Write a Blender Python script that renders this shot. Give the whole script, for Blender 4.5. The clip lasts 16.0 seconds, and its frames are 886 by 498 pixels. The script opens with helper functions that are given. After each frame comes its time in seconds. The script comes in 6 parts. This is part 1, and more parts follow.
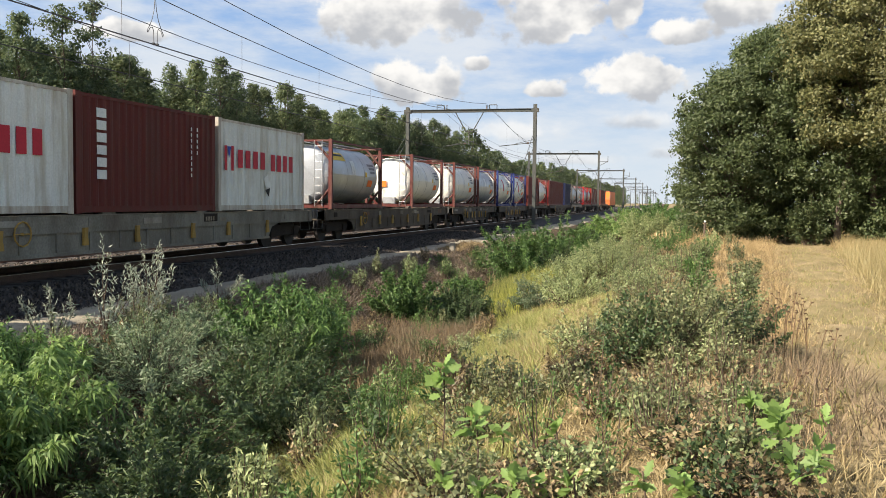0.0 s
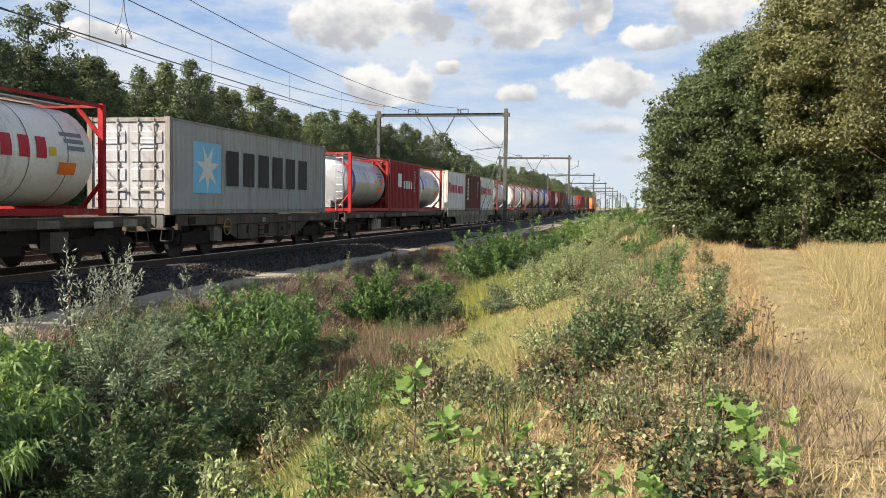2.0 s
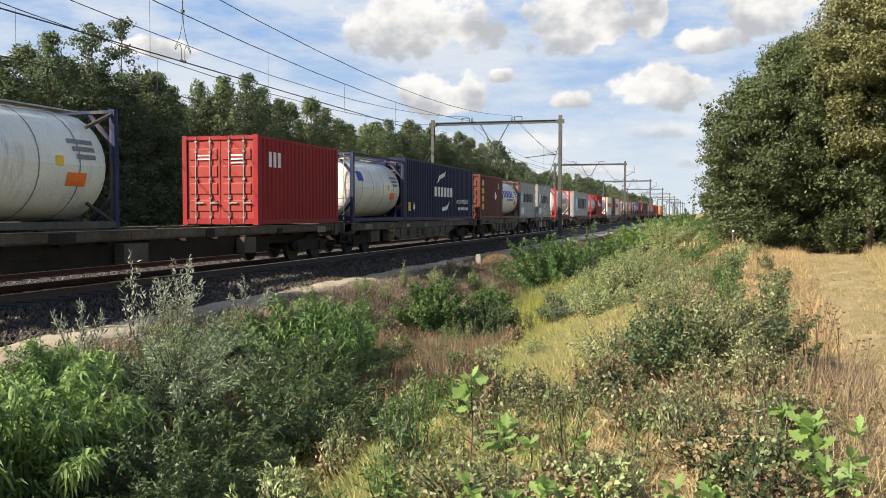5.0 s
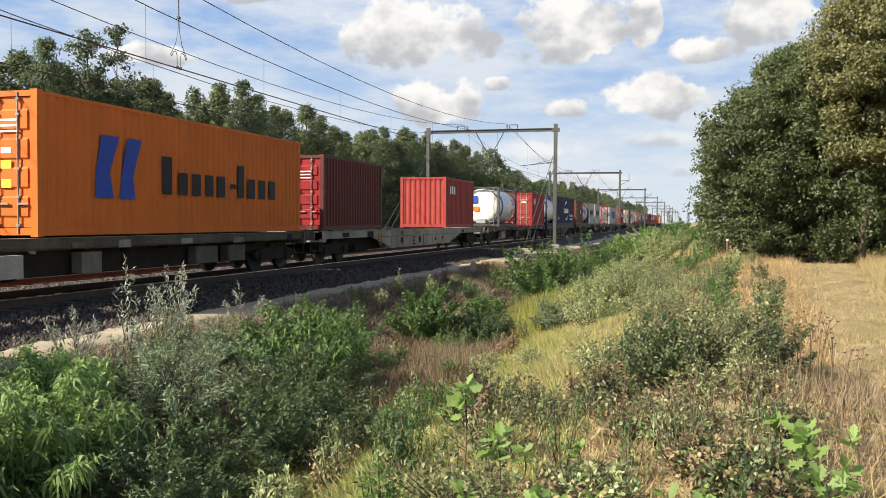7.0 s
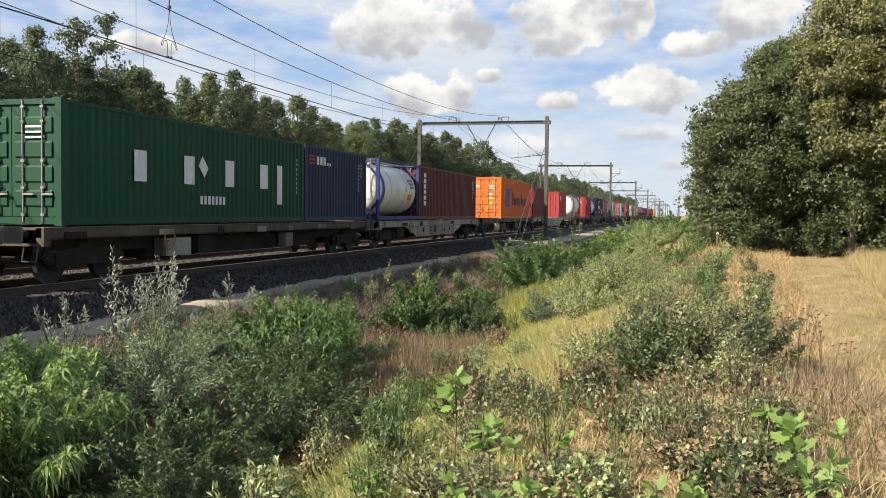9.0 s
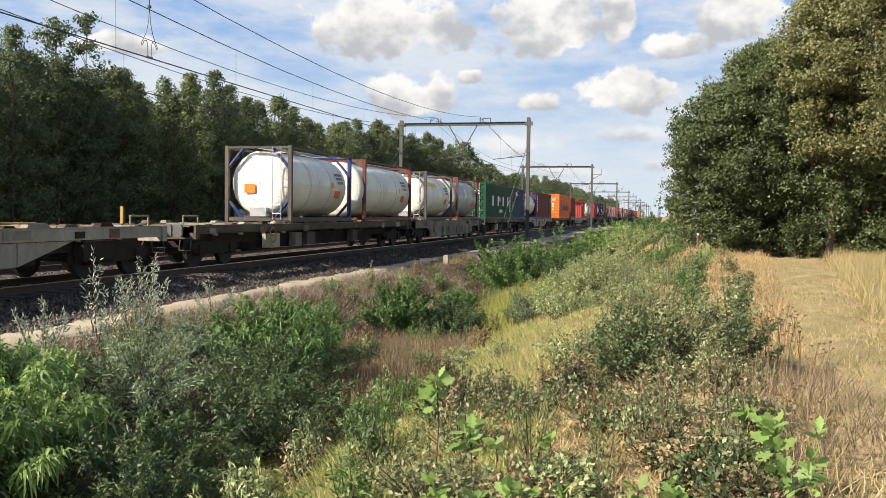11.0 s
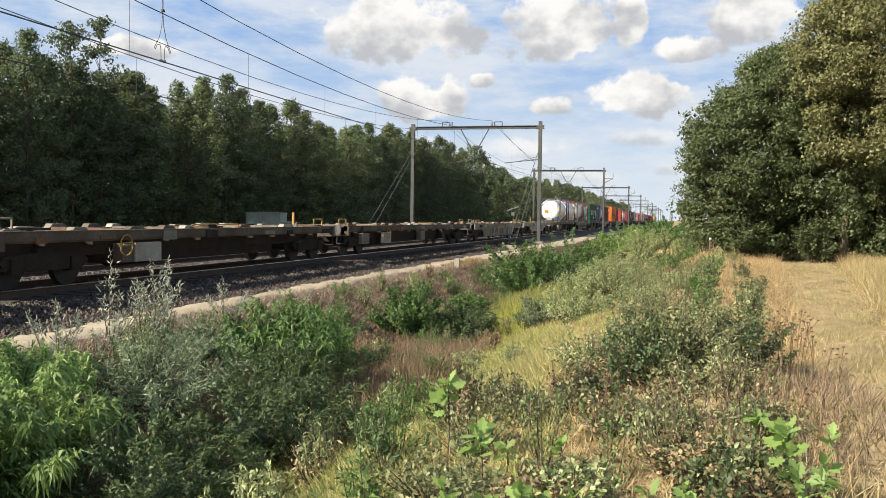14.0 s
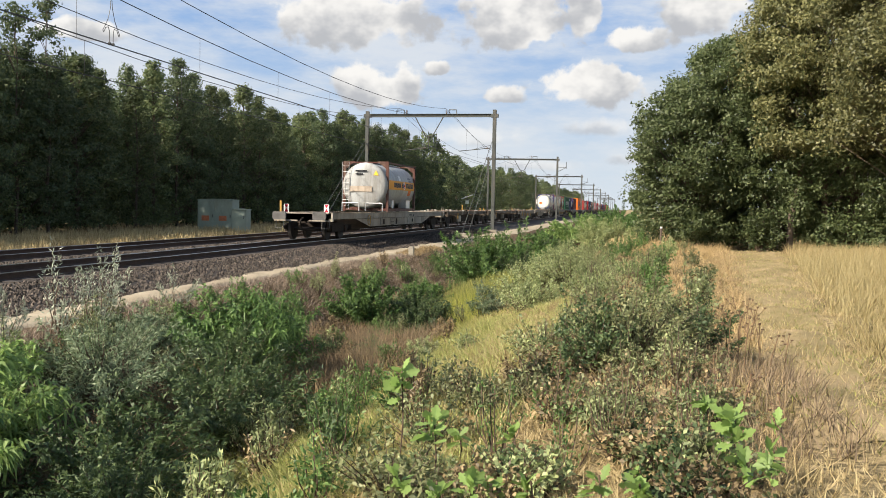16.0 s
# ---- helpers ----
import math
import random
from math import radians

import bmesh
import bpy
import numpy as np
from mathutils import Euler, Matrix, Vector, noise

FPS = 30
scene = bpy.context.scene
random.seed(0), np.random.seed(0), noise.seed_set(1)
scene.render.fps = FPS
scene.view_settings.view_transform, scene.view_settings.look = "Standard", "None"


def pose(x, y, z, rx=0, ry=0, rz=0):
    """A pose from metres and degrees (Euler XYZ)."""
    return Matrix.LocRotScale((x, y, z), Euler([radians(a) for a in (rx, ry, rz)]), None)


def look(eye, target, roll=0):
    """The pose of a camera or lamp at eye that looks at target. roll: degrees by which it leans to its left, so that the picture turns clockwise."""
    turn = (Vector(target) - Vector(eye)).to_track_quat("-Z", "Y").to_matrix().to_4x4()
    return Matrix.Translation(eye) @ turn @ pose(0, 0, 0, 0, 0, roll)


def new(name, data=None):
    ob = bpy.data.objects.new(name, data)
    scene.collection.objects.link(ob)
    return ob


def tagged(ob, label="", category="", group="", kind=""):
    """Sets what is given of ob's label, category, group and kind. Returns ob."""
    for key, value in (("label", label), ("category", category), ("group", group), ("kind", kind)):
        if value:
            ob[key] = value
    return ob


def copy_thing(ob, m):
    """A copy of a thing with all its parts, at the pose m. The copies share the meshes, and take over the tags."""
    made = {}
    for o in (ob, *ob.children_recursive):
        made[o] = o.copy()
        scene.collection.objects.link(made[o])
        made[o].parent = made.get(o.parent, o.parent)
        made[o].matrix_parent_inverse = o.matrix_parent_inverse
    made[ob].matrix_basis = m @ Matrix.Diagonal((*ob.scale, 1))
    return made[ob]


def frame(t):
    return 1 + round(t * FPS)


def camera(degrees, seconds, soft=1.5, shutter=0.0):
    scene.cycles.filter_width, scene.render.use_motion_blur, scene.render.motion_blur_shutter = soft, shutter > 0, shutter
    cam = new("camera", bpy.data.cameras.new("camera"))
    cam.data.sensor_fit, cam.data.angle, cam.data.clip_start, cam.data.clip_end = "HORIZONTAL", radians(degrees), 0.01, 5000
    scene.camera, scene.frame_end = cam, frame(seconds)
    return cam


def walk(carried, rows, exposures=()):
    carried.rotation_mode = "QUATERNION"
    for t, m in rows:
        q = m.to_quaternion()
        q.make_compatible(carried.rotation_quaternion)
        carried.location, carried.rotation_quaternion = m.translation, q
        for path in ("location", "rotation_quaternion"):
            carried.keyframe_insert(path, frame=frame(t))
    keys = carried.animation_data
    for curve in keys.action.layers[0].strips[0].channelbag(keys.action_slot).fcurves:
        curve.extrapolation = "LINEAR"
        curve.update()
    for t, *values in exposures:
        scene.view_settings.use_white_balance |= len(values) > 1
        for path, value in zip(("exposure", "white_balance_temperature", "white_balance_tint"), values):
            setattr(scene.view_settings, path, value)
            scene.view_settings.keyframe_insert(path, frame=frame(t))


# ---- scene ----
# Hand-held camera on the bank beside the ditch: seconds, yaw, pitch, roll
cam = camera(51.78, 16.0, soft=0.8)
EYE = (0.0, 0.0, 1.55)
TURNS = [
    (0.0, 14.01, -3.02, -0.60),
    (0.5, 12.46, -2.99, -1.15),
    (1.0, 11.68, -2.88, -1.25),
    (1.5, 11.56, -2.78, -1.28),
    (2.0, 12.20, -2.75, -0.73),
    (2.5, 12.90, -2.75, -0.59),
    (3.0, 13.02, -2.71, -0.38),
    (3.5, 13.34, -2.78, -0.17),
    (4.0, 13.97, -2.74, -0.08),
    (4.5, 14.84, -2.49, -0.04),
    (5.0, 15.63, -2.26, -0.03),
    (7.5, 15.28, -1.75, -0.31),
    (8.0, 15.39, -2.03, -0.38),
    (8.5, 15.37, -2.14, -0.48),
    (9.0, 14.75, -2.28, -0.61),
    (11.5, 13.60, -2.20, -0.63),
    (12.0, 13.91, -2.30, -0.61),
    (12.5, 14.03, -2.43, -0.52),
    (13.0, 13.90, -2.42, -0.78),
    (13.5, 13.99, -2.00, -0.94),
    (14.0, 14.33, -1.99, -0.76),
    (14.5, 14.30, -2.19, -0.67),
    (15.0, 13.87, -2.28, -0.98),
    (15.5, 12.98, -2.53, -1.15),
    (16.0, 11.46, -2.70, -1.05),
]
walk(cam, [(t, pose(*EYE, 90 + p, r, y)) for t, y, p, r in TURNS], exposures=[(0.0, 0.96, 6850, 10), (15.0, 0.96, 6850, 10), (16.0, 0.90, 6850, 10)])

# ---- world and sun ----
SUN_DIR = Vector((1.05, 0.90, -1.0)).normalized()      # the way the sunlight travels
world = bpy.data.worlds.new("sky")
scene.world = world
world.use_nodes = True
wn = world.node_tree.nodes
sky = wn.new("ShaderNodeTexSky")
sky.sky_type, sky.sun_disc = "NISHITA", False
sky.sun_elevation = math.asin(-SUN_DIR.z)
sky.sun_rotation = math.atan2(-SUN_DIR.x, -SUN_DIR.y)
sky.dust_density = 1.5
world.node_tree.links.new(sky.outputs[0], wn["Background"].inputs[0])
wn["Background"].inputs[1].default_value = 0.105
sun_data = bpy.data.lights.new("sun", "SUN")
sun_data.energy, sun_data.angle, sun_data.color = 5.0, radians(0.6), (1.0, 0.93, 0.82)
sun = new("sun", sun_data)
sun.matrix_world = look((0, -50, 60), Vector((0, -50, 60)) + SUN_DIR)

# ---- materials ----
MATS = {}


def nodes_of(name):
    m = bpy.data.materials.new(name)
    m.use_nodes = True
    nt = m.node_tree
    return m, nt, nt.nodes, nt.links, nt.nodes["Principled BSDF"]


def surface(name, color, rough=0.7, metal=0.0, var=0.25, scale=6.0, fine=40.0, bump=0.1, dirt=None, dirt_amount=0.35, spec=0.5, streak=(1, 1, 0.35)):
    """Two scales of variation, an optional dirt colour and fine relief, in object space."""
    if name in MATS:
        return MATS[name]
    m, nt, n, l, p = nodes_of(name)
    co = n.new("ShaderNodeTexCoord")
    n1, n2 = n.new("ShaderNodeTexNoise"), n.new("ShaderNodeTexNoise")
    n1.inputs["Scale"].default_value, n2.inputs["Scale"].default_value = scale, fine
    n1.inputs["Detail"].default_value, n2.inputs["Detail"].default_value = 5, 4
    l.new(co.outputs["Object"], n1.inputs["Vector"])
    l.new(co.outputs["Object"], n2.inputs["Vector"])
    add = n.new("ShaderNodeMath")
    add.operation = "ADD"
    l.new(n1.outputs[0], add.inputs[0])
    l.new(n2.outputs[0], add.inputs[1])
    mr = n.new("ShaderNodeMapRange")
    mr.inputs[1].default_value, mr.inputs[2].default_value = 0.7, 1.3
    mr.inputs[3].default_value, mr.inputs[4].default_value = 1 - var, 1 + var
    l.new(add.outputs[0], mr.inputs[0])
    mul = n.new("ShaderNodeVectorMath")
    mul.operation = "SCALE"
    mul.inputs[0].default_value = color
    l.new(mr.outputs[0], mul.inputs["Scale"])
    out = mul.outputs[0]
    if dirt:
        n3 = n.new("ShaderNodeTexNoise")
        n3.inputs["Scale"].default_value, n3.inputs["Detail"].default_value, n3.inputs["Roughness"].default_value = scale * 0.45, 8, 0.7
        mp = n.new("ShaderNodeMapping")
        mp.inputs["Scale"].default_value = streak
        l.new(co.outputs["Object"], mp.inputs[0])
        l.new(mp.outputs[0], n3.inputs["Vector"])
        r = n.new("ShaderNodeMapRange")
        r.inputs[1].default_value, r.inputs[2].default_value = 0.65 - dirt_amount * 0.5, 0.75
        l.new(n3.outputs[0], r.inputs[0])
        mx = n.new("ShaderNodeMix")
        mx.data_type = "RGBA"
        l.new(r.outputs[0], mx.inputs[0])
        l.new(out, mx.inputs[6])
        mx.inputs[7].default_value = (*dirt, 1)
        out = mx.outputs[2]
    l.new(out, p.inputs["Base Color"])
    p.inputs["Roughness"].default_value, p.inputs["Metallic"].default_value = rough, metal
    p.inputs["Specular IOR Level"].default_value = spec
    if bump:
        b = n.new("ShaderNodeBump")
        b.inputs["Strength"].default_value, b.inputs["Distance"].default_value = bump, 0.02
        l.new(n2.outputs[0], b.inputs["Height"])
        l.new(b.outputs[0], p.inputs["Normal"])
    MATS[name] = m
    return m


def leafy(name, dark, light, trans=0.35, rough=0.55):
    """Leaves and blades: colour varies from piece to piece, and some light goes through."""
    if name in MATS:
        return MATS[name]
    m, nt, n, l, p = nodes_of(name)
    g = n.new("ShaderNodeNewGeometry")
    ramp = n.new("ShaderNodeMix")
    ramp.data_type = "RGBA"
    l.new(g.outputs["Random Per Island"], ramp.inputs[0])
    ramp.inputs[6].default_value, ramp.inputs[7].default_value = (*dark, 1), (*light, 1)
    info = n.new("ShaderNodeObjectInfo")
    mr = n.new("ShaderNodeMapRange")
    mr.inputs[3].default_value, mr.inputs[4].default_value = 0.8, 1.2
    l.new(info.outputs["Random"], mr.inputs[0])
    sc = n.new("ShaderNodeVectorMath")
    sc.operation = "SCALE"
    l.new(ramp.outputs[2], sc.inputs[0])
    l.new(mr.outputs[0], sc.inputs["Scale"])
    l.new(sc.outputs[0], p.inputs["Base Color"])
    p.inputs["Roughness"].default_value = rough
    t = n.new("ShaderNodeBsdfTranslucent")
    l.new(sc.outputs[0], t.inputs[0])
    mix = n.new("ShaderNodeMixShader")
    mix.inputs[0].default_value = trans
    l.new(p.outputs[0], mix.inputs[1])
    l.new(t.outputs[0], mix.inputs[2])
    l.new(mix.outputs[0], n["Material Output"].inputs[0])
    MATS[name] = m
    return m


# ---- mesh building ----
class Shape:
    """Collects vertices and faces for one mesh."""

    def __init__(self):
        self.v, self.f, self.cuts = [], [], []

    def pieces(self):
        """Ranges of vertices and faces, one for each box, prism, tube or sheet."""
        ends = self.cuts[1:] + [(len(self.v), len(self.f))]
        return [(a[0], b[0], a[1], b[1]) for a, b in zip(self.cuts, ends)]

    def box(self, x0, x1, y0, y1, z0, z1):
        self.cuts.append((len(self.v), len(self.f)))
        k = len(self.v)
        self.v += [(x, y, z) for z in (z0, z1) for x, y in ((x0, y0), (x1, y0), (x1, y1), (x0, y1))]
        self.f += [tuple(k + i for i in q) for q in ((3, 2, 1, 0), (4, 5, 6, 7), (0, 1, 5, 4), (1, 2, 6, 5), (2, 3, 7, 6), (3, 0, 4, 7))]
        return self

    def prism(self, pts, axis, a, b):
        """A polygon (two coordinates, counter-clockwise) drawn out along an axis from a to b."""
        self.cuts.append((len(self.v), len(self.f)))
        k, n = len(self.v), len(pts)
        for d in (a, b):
            for u, w in pts:
                self.v.append({"x": (d, u, w), "y": (u, d, w), "z": (u, w, d)}[axis])
        self.f += [tuple(k + i for i in range(n))[::-1], tuple(k + n + i for i in range(n))]
        self.f += [(k + i, k + (i + 1) % n, k + n + (i + 1) % n, k + n + i) for i in range(n)]
        return self

    def tube(self, p, q, r, n=6, r2=None):
        self.cuts.append((len(self.v), len(self.f)))
        p, q = Vector(p), Vector(q)
        d = (q - p).normalized()
        a = d.orthogonal().normalized()
        b = d.cross(a)
        k = len(self.v)
        for c, rr in ((p, r), (q, r if r2 is None else r2)):
            for i in range(n):
                w = 2 * math.pi * i / n
                self.v.append(tuple(c + (a * math.cos(w) + b * math.sin(w)) * rr))
        self.f += [(k + i, k + (i + 1) % n, k + n + (i + 1) % n, k + n + i) for i in range(n)]
        self.f += [tuple(k + i for i in range(n))[::-1], tuple(k + n + i for i in range(n))]
        return self

    def line(self, pts, r, n=5):
        for p, q in zip(pts, pts[1:]):
            self.tube(p, q, r, n)
        return self

    def strip(self, rows):
        """A sheet through rows of points."""
        self.cuts.append((len(self.v), len(self.f)))
        k, n = len(self.v), len(rows[0])
        for r in rows:
            self.v += [tuple(p) for p in r]
        for i in range(len(rows) - 1):
            for j in range(n - 1):
                a = k + i * n + j
                self.f.append((a, a + 1, a + n + 1, a + n))
        return self

    def mesh(self, name, mat, smooth=False):
        me = bpy.data.meshes.new(name)
        me.from_pydata(self.v, [], self.f)
        me.materials.append(mat)
        if smooth:
            me.shade_smooth()
        return me


def part(name, shape, mat, parent, label="", smooth=False):
    ob = new(name, shape.mesh(name, mat, smooth))
    ob.parent = parent
    if label:
        tagged(ob, label)
    return ob


def thing(name, label, category, group="", kind=""):
    return tagged(new(name), label, category, group, kind)


def cloud_mesh(name, v, quads, mats, idx=None, smooth=False):
    """A mesh from arrays of vertices (n,3) and faces (m,3) or (m,4)."""
    me = bpy.data.meshes.new(name)
    me.vertices.add(len(v))
    me.vertices.foreach_set("co", np.asarray(v, dtype=np.float32).ravel())
    me.loops.add(quads.size)
    me.loops.foreach_set("vertex_index", quads.astype(np.int32).ravel())
    me.polygons.add(len(quads))
    me.polygons.foreach_set("loop_start", np.arange(0, quads.size, quads.shape[1], dtype=np.int32))
    me.polygons.foreach_set("loop_total", np.full(len(quads), quads.shape[1], dtype=np.int32))
    for m in mats:
        me.materials.append(m)
    if idx is not None:
        me.polygons.foreach_set("material_index", np.asarray(idx, dtype=np.int32))
    me.update(calc_edges=True)
    return me


RNG = np.random.default_rng(5)


def unit(a):
    return a / np.maximum(np.linalg.norm(a, axis=1, keepdims=True), 1e-6)


def leaf_arrays(base, way, length, width, droop=0.0, tri=False, face=None):
    """One rhombus leaf, or a plain pointed one, at each base point along its way."""
    n = len(base)
    way = unit(way)
    side = unit(np.cross(way, RNG.normal(size=(n, 3)) if face is None else unit(face) + RNG.normal(0, 0.38, (n, 3))))
    L = (length * RNG.uniform(0.6, 1.3, (n, 1)))
    W = (width * RNG.uniform(0.7, 1.25, (n, 1)))
    mid = base + way * L * 0.45
    tip = base + way * L
    tip[:, 2] -= droop * L[:, 0]
    if tri:
        v = np.stack([base + way * L * 0.15 + side * W * 0.56, tip, base + way * L * 0.15 - side * W * 0.56], axis=1).reshape(-1, 3)
        return v, np.arange(3 * n).reshape(-1, 3)
    v = np.stack([base, mid + side * W / 2, tip, mid - side * W / 2], axis=1).reshape(-1, 3)
    return v, np.arange(4 * n).reshape(-1, 4)


# ---- ground ----
PROFILE_X = [-900, -60, -22, -20, -19.3, -10.12, -10.1, -8.65, -8.3, -7.2, -5.9, -4.9, -3.9, -2.6, -1.4, -0.3, 1, 3, 12, 60, 900]
PROFILE_Z = [-0.3, -0.3, -0.4, -0.42, -0.62, -0.62, -0.48, -0.48, -0.5, -0.85, -1.4, -1.55, -1.35, -0.75, -0.35, -0.16, -0.1, -0.14, -0.2, -0.3, -0.3]


def ground_z(x, y):
    x, y = np.asarray(x, float), np.asarray(y, float)
    z = np.interp(x, PROFILE_X, PROFILE_Z)
    rough = np.where((x > -8.3) | (x < -22), 1.0, 0.0)
    wob = 0.07 * np.sin(x * 1.7 + 0.6 * y) * np.sin(y * 0.83 + 1.1) + 0.05 * np.sin(y * 2.3 - x * 1.3) * np.sin(x * 3.1 + 0.4)
    return z + rough * wob


def smooth01(a, lo, hi):
    return np.clip((a - lo) / (hi - lo), 0, 1)


def ground_material():
    m, nt, n, l, p = nodes_of("earth_and_dry_grass")
    co = n.new("ShaderNodeTexCoord")
    sep = n.new("ShaderNodeSeparateXYZ")
    l.new(co.outputs["Object"], sep.inputs[0])

    def noisy(scale, detail=6, rough=0.6):
        t = n.new("ShaderNodeTexNoise")
        t.inputs["Scale"].default_value, t.inputs["Detail"].default_value, t.inputs["Roughness"].default_value = scale, detail, rough
        l.new(co.outputs["Object"], t.inputs["Vector"])
        return t.outputs[0]

    def ranged(src, a, b, c=0.0, d=1.0):
        r = n.new("ShaderNodeMapRange")
        for i, val in enumerate((a, b, c, d)):
            r.inputs[i + 1].default_value = val
        l.new(src, r.inputs[0])
        return r.outputs[0]

    def mix(fac, a, b):
        x = n.new("ShaderNodeMix")
        x.data_type = "RGBA"
        l.new(fac, x.inputs[0])
        for s, val in ((6, a), (7, b)):
            if isinstance(val, tuple):
                x.inputs[s].default_value = (*val, 1)
            else:
                l.new(val, x.inputs[s])
        return x.outputs[2]

    straw = mix(ranged(noisy(1.6), 0.35, 0.65), (0.28, 0.21, 0.105), (0.40, 0.315, 0.18))
    straw = mix(ranged(noisy(14), 0.4, 0.62), straw, (0.11, 0.085, 0.045))
    green = mix(ranged(noisy(2.5), 0.33, 0.55), straw, (0.075, 0.08, 0.03))
    earth = mix(ranged(noisy(3.0), 0.35, 0.65), (0.07, 0.05, 0.03), (0.16, 0.11, 0.065))
    # across the line: open straw on the bank, green in the ditch, earth on the far bank
    wx = n.new("ShaderNodeMath")
    wx.operation = "MULTIPLY_ADD"
    l.new(noisy(0.9), wx.inputs[0])
    wx.inputs[1].default_value = 2.4
    l.new(sep.outputs[0], wx.inputs[2])
    c = mix(ranged(wx.outputs[0], -3.2, -0.6), green, straw)
    c = mix(ranged(wx.outputs[0], -5.2, -4.2), earth, c)
    c = mix(ranged(wx.outputs[0], -20.5, -18.5), straw, c)
    l.new(c, p.inputs["Base Color"])
    p.inputs["Roughness"].default_value = 0.95
    p.inputs["Specular IOR Level"].default_value = 0.1
    b = n.new("ShaderNodeBump")
    b.inputs["Strength"].default_value, b.inputs["Distance"].default_value = 0.6, 0.05
    l.new(noisy(22, 8, 0.7), b.inputs["Height"])
    l.new(b.outputs[0], p.inputs["Normal"])
    return m


def build_ground():
    xs = np.unique(np.concatenate([np.array(PROFILE_X, float), np.arange(-8.2, 9, 0.25), np.arange(-40, -20, 2.0), np.arange(10, 60, 5.0),
                                   [-3000, -400, -150, 150, 400, 3000]]))
    ys = np.unique(np.concatenate([np.arange(2, 40, 0.3), np.arange(40, 120, 1.5), np.arange(120, 400, 15.0), np.arange(-60, 2, 4.0),
                                   [-3000, -800, -200, 500, 800, 1500, 2900]]))
    X, Y = np.meshgrid(xs, ys)
    Z = ground_z(X, np.clip(Y, -60, 400))
    v = np.stack([X, Y, Z], axis=-1).reshape(-1, 3)
    nx, ny = len(xs), len(ys)
    i, j = np.meshgrid(np.arange(nx - 1), np.arange(ny - 1))
    a = (j * nx + i).ravel()
    quads = np.stack([a, a + 1, a + nx + 1, a + nx], axis=1)
    me = cloud_mesh("ground", v, quads, [ground_material()])
    me.shade_smooth()
    tagged(new("ground", me), "dry grassy bank, ditch and bare earth beside the railway", "ground", kind="structure")


build_ground()


def track_mid(y):
    return np.interp(y, [3, 6, 9.4, 12.6, 16, 22.5, 36, 60], [1.2, 1.55, 1.95, 2.2, 2.62, 3.3, 4.8, 8.0])


def build_sandy_track():
    sand = surface("pale_trodden_sand", (0.34, 0.25, 0.155), 0.95, var=0.35, scale=2.2, fine=26, bump=0.8, dirt=(0.16, 0.14, 0.055), dirt_amount=0.85, spec=0.1)
    rows = []
    for y in np.concatenate([np.arange(7.0, 40, 0.25), np.arange(40, 62, 2.0)]):
        m, w = float(track_mid(y)), min(1.3, 0.32 + 0.026 * y) + 0.10 * math.sin(y * 1.3) + 0.06 * math.sin(y * 3.7)
        rows.append([(m + w * k, y, float(ground_z(m + w * k, y)) + 0.012 - 0.03 * abs(k) ** 3) for k in np.linspace(-1, 1, 13)])
    tagged(new("sandy_track", Shape().strip(rows).mesh("sandy_track", sand, True)), "pale trodden sandy track through dry grass", "track", kind="structure")


build_sandy_track()

# ---- track bed ----
TRACKS = (-13.4, -17.45)
NEAR_X = TRACKS[0]
Y0, Y1 = -60.0, 1400.0


PATH_Y = [-10, 6, 10, 15, 20, 31, 37, 42, 50, 60, 90, 1400]
PATH_NEAR = [-8.55, -8.6, -8.75, -9.15, -9.4, -9.35, -8.95, -8.6, -8.45, -8.3, -8.3, -8.4]
PATH_FAR = [-10.15, -10.15, -10.2, -10.35, -10.5, -10.55, -10.6, -10.6, -10.5, -10.45, -10.4, -10.3]


def build_service_path():
    """A trodden strip with ragged edges that lie down into the litter and the ballast."""
    con = surface("pale_trodden_path", (0.36, 0.31, 0.225), 0.94, var=0.2, scale=1.3, fine=30, bump=0.45, dirt=(0.22, 0.17, 0.105), dirt_amount=0.45, spec=0.15)
    rows = []
    for y in np.concatenate([np.arange(-10, 60, 0.22), np.arange(60, 140, 1.0), np.arange(140, 1400, 30.0)]):
        a = float(np.interp(y, PATH_Y, PATH_FAR)) + 0.07 * math.sin(y * 2.9) + 0.06 * math.sin(y * 7.3 + 1) + 0.04 * math.sin(y * 13.1)
        b = float(np.interp(y, PATH_Y, PATH_NEAR)) + 0.11 * math.sin(y * 1.7 + 2) + 0.07 * math.sin(y * 5.9) + 0.05 * math.sin(y * 11.7)
        row = []
        for k in np.linspace(0, 1, 11):
            edge = (2 * abs(k - 0.5)) ** 6
            row.append((a + (b - a) * k, y, -0.415 - 0.10 * edge + 0.012 * math.sin(y * 3.1 + 9 * k) + 0.010 * math.sin(y * 0.9 - 5 * k)))
        rows.append(row)
    tagged(new("service_path", Shape().strip(rows).mesh("service_path", con, True)), "pale trodden path with ragged edges along the ballast", "path", kind="structure")


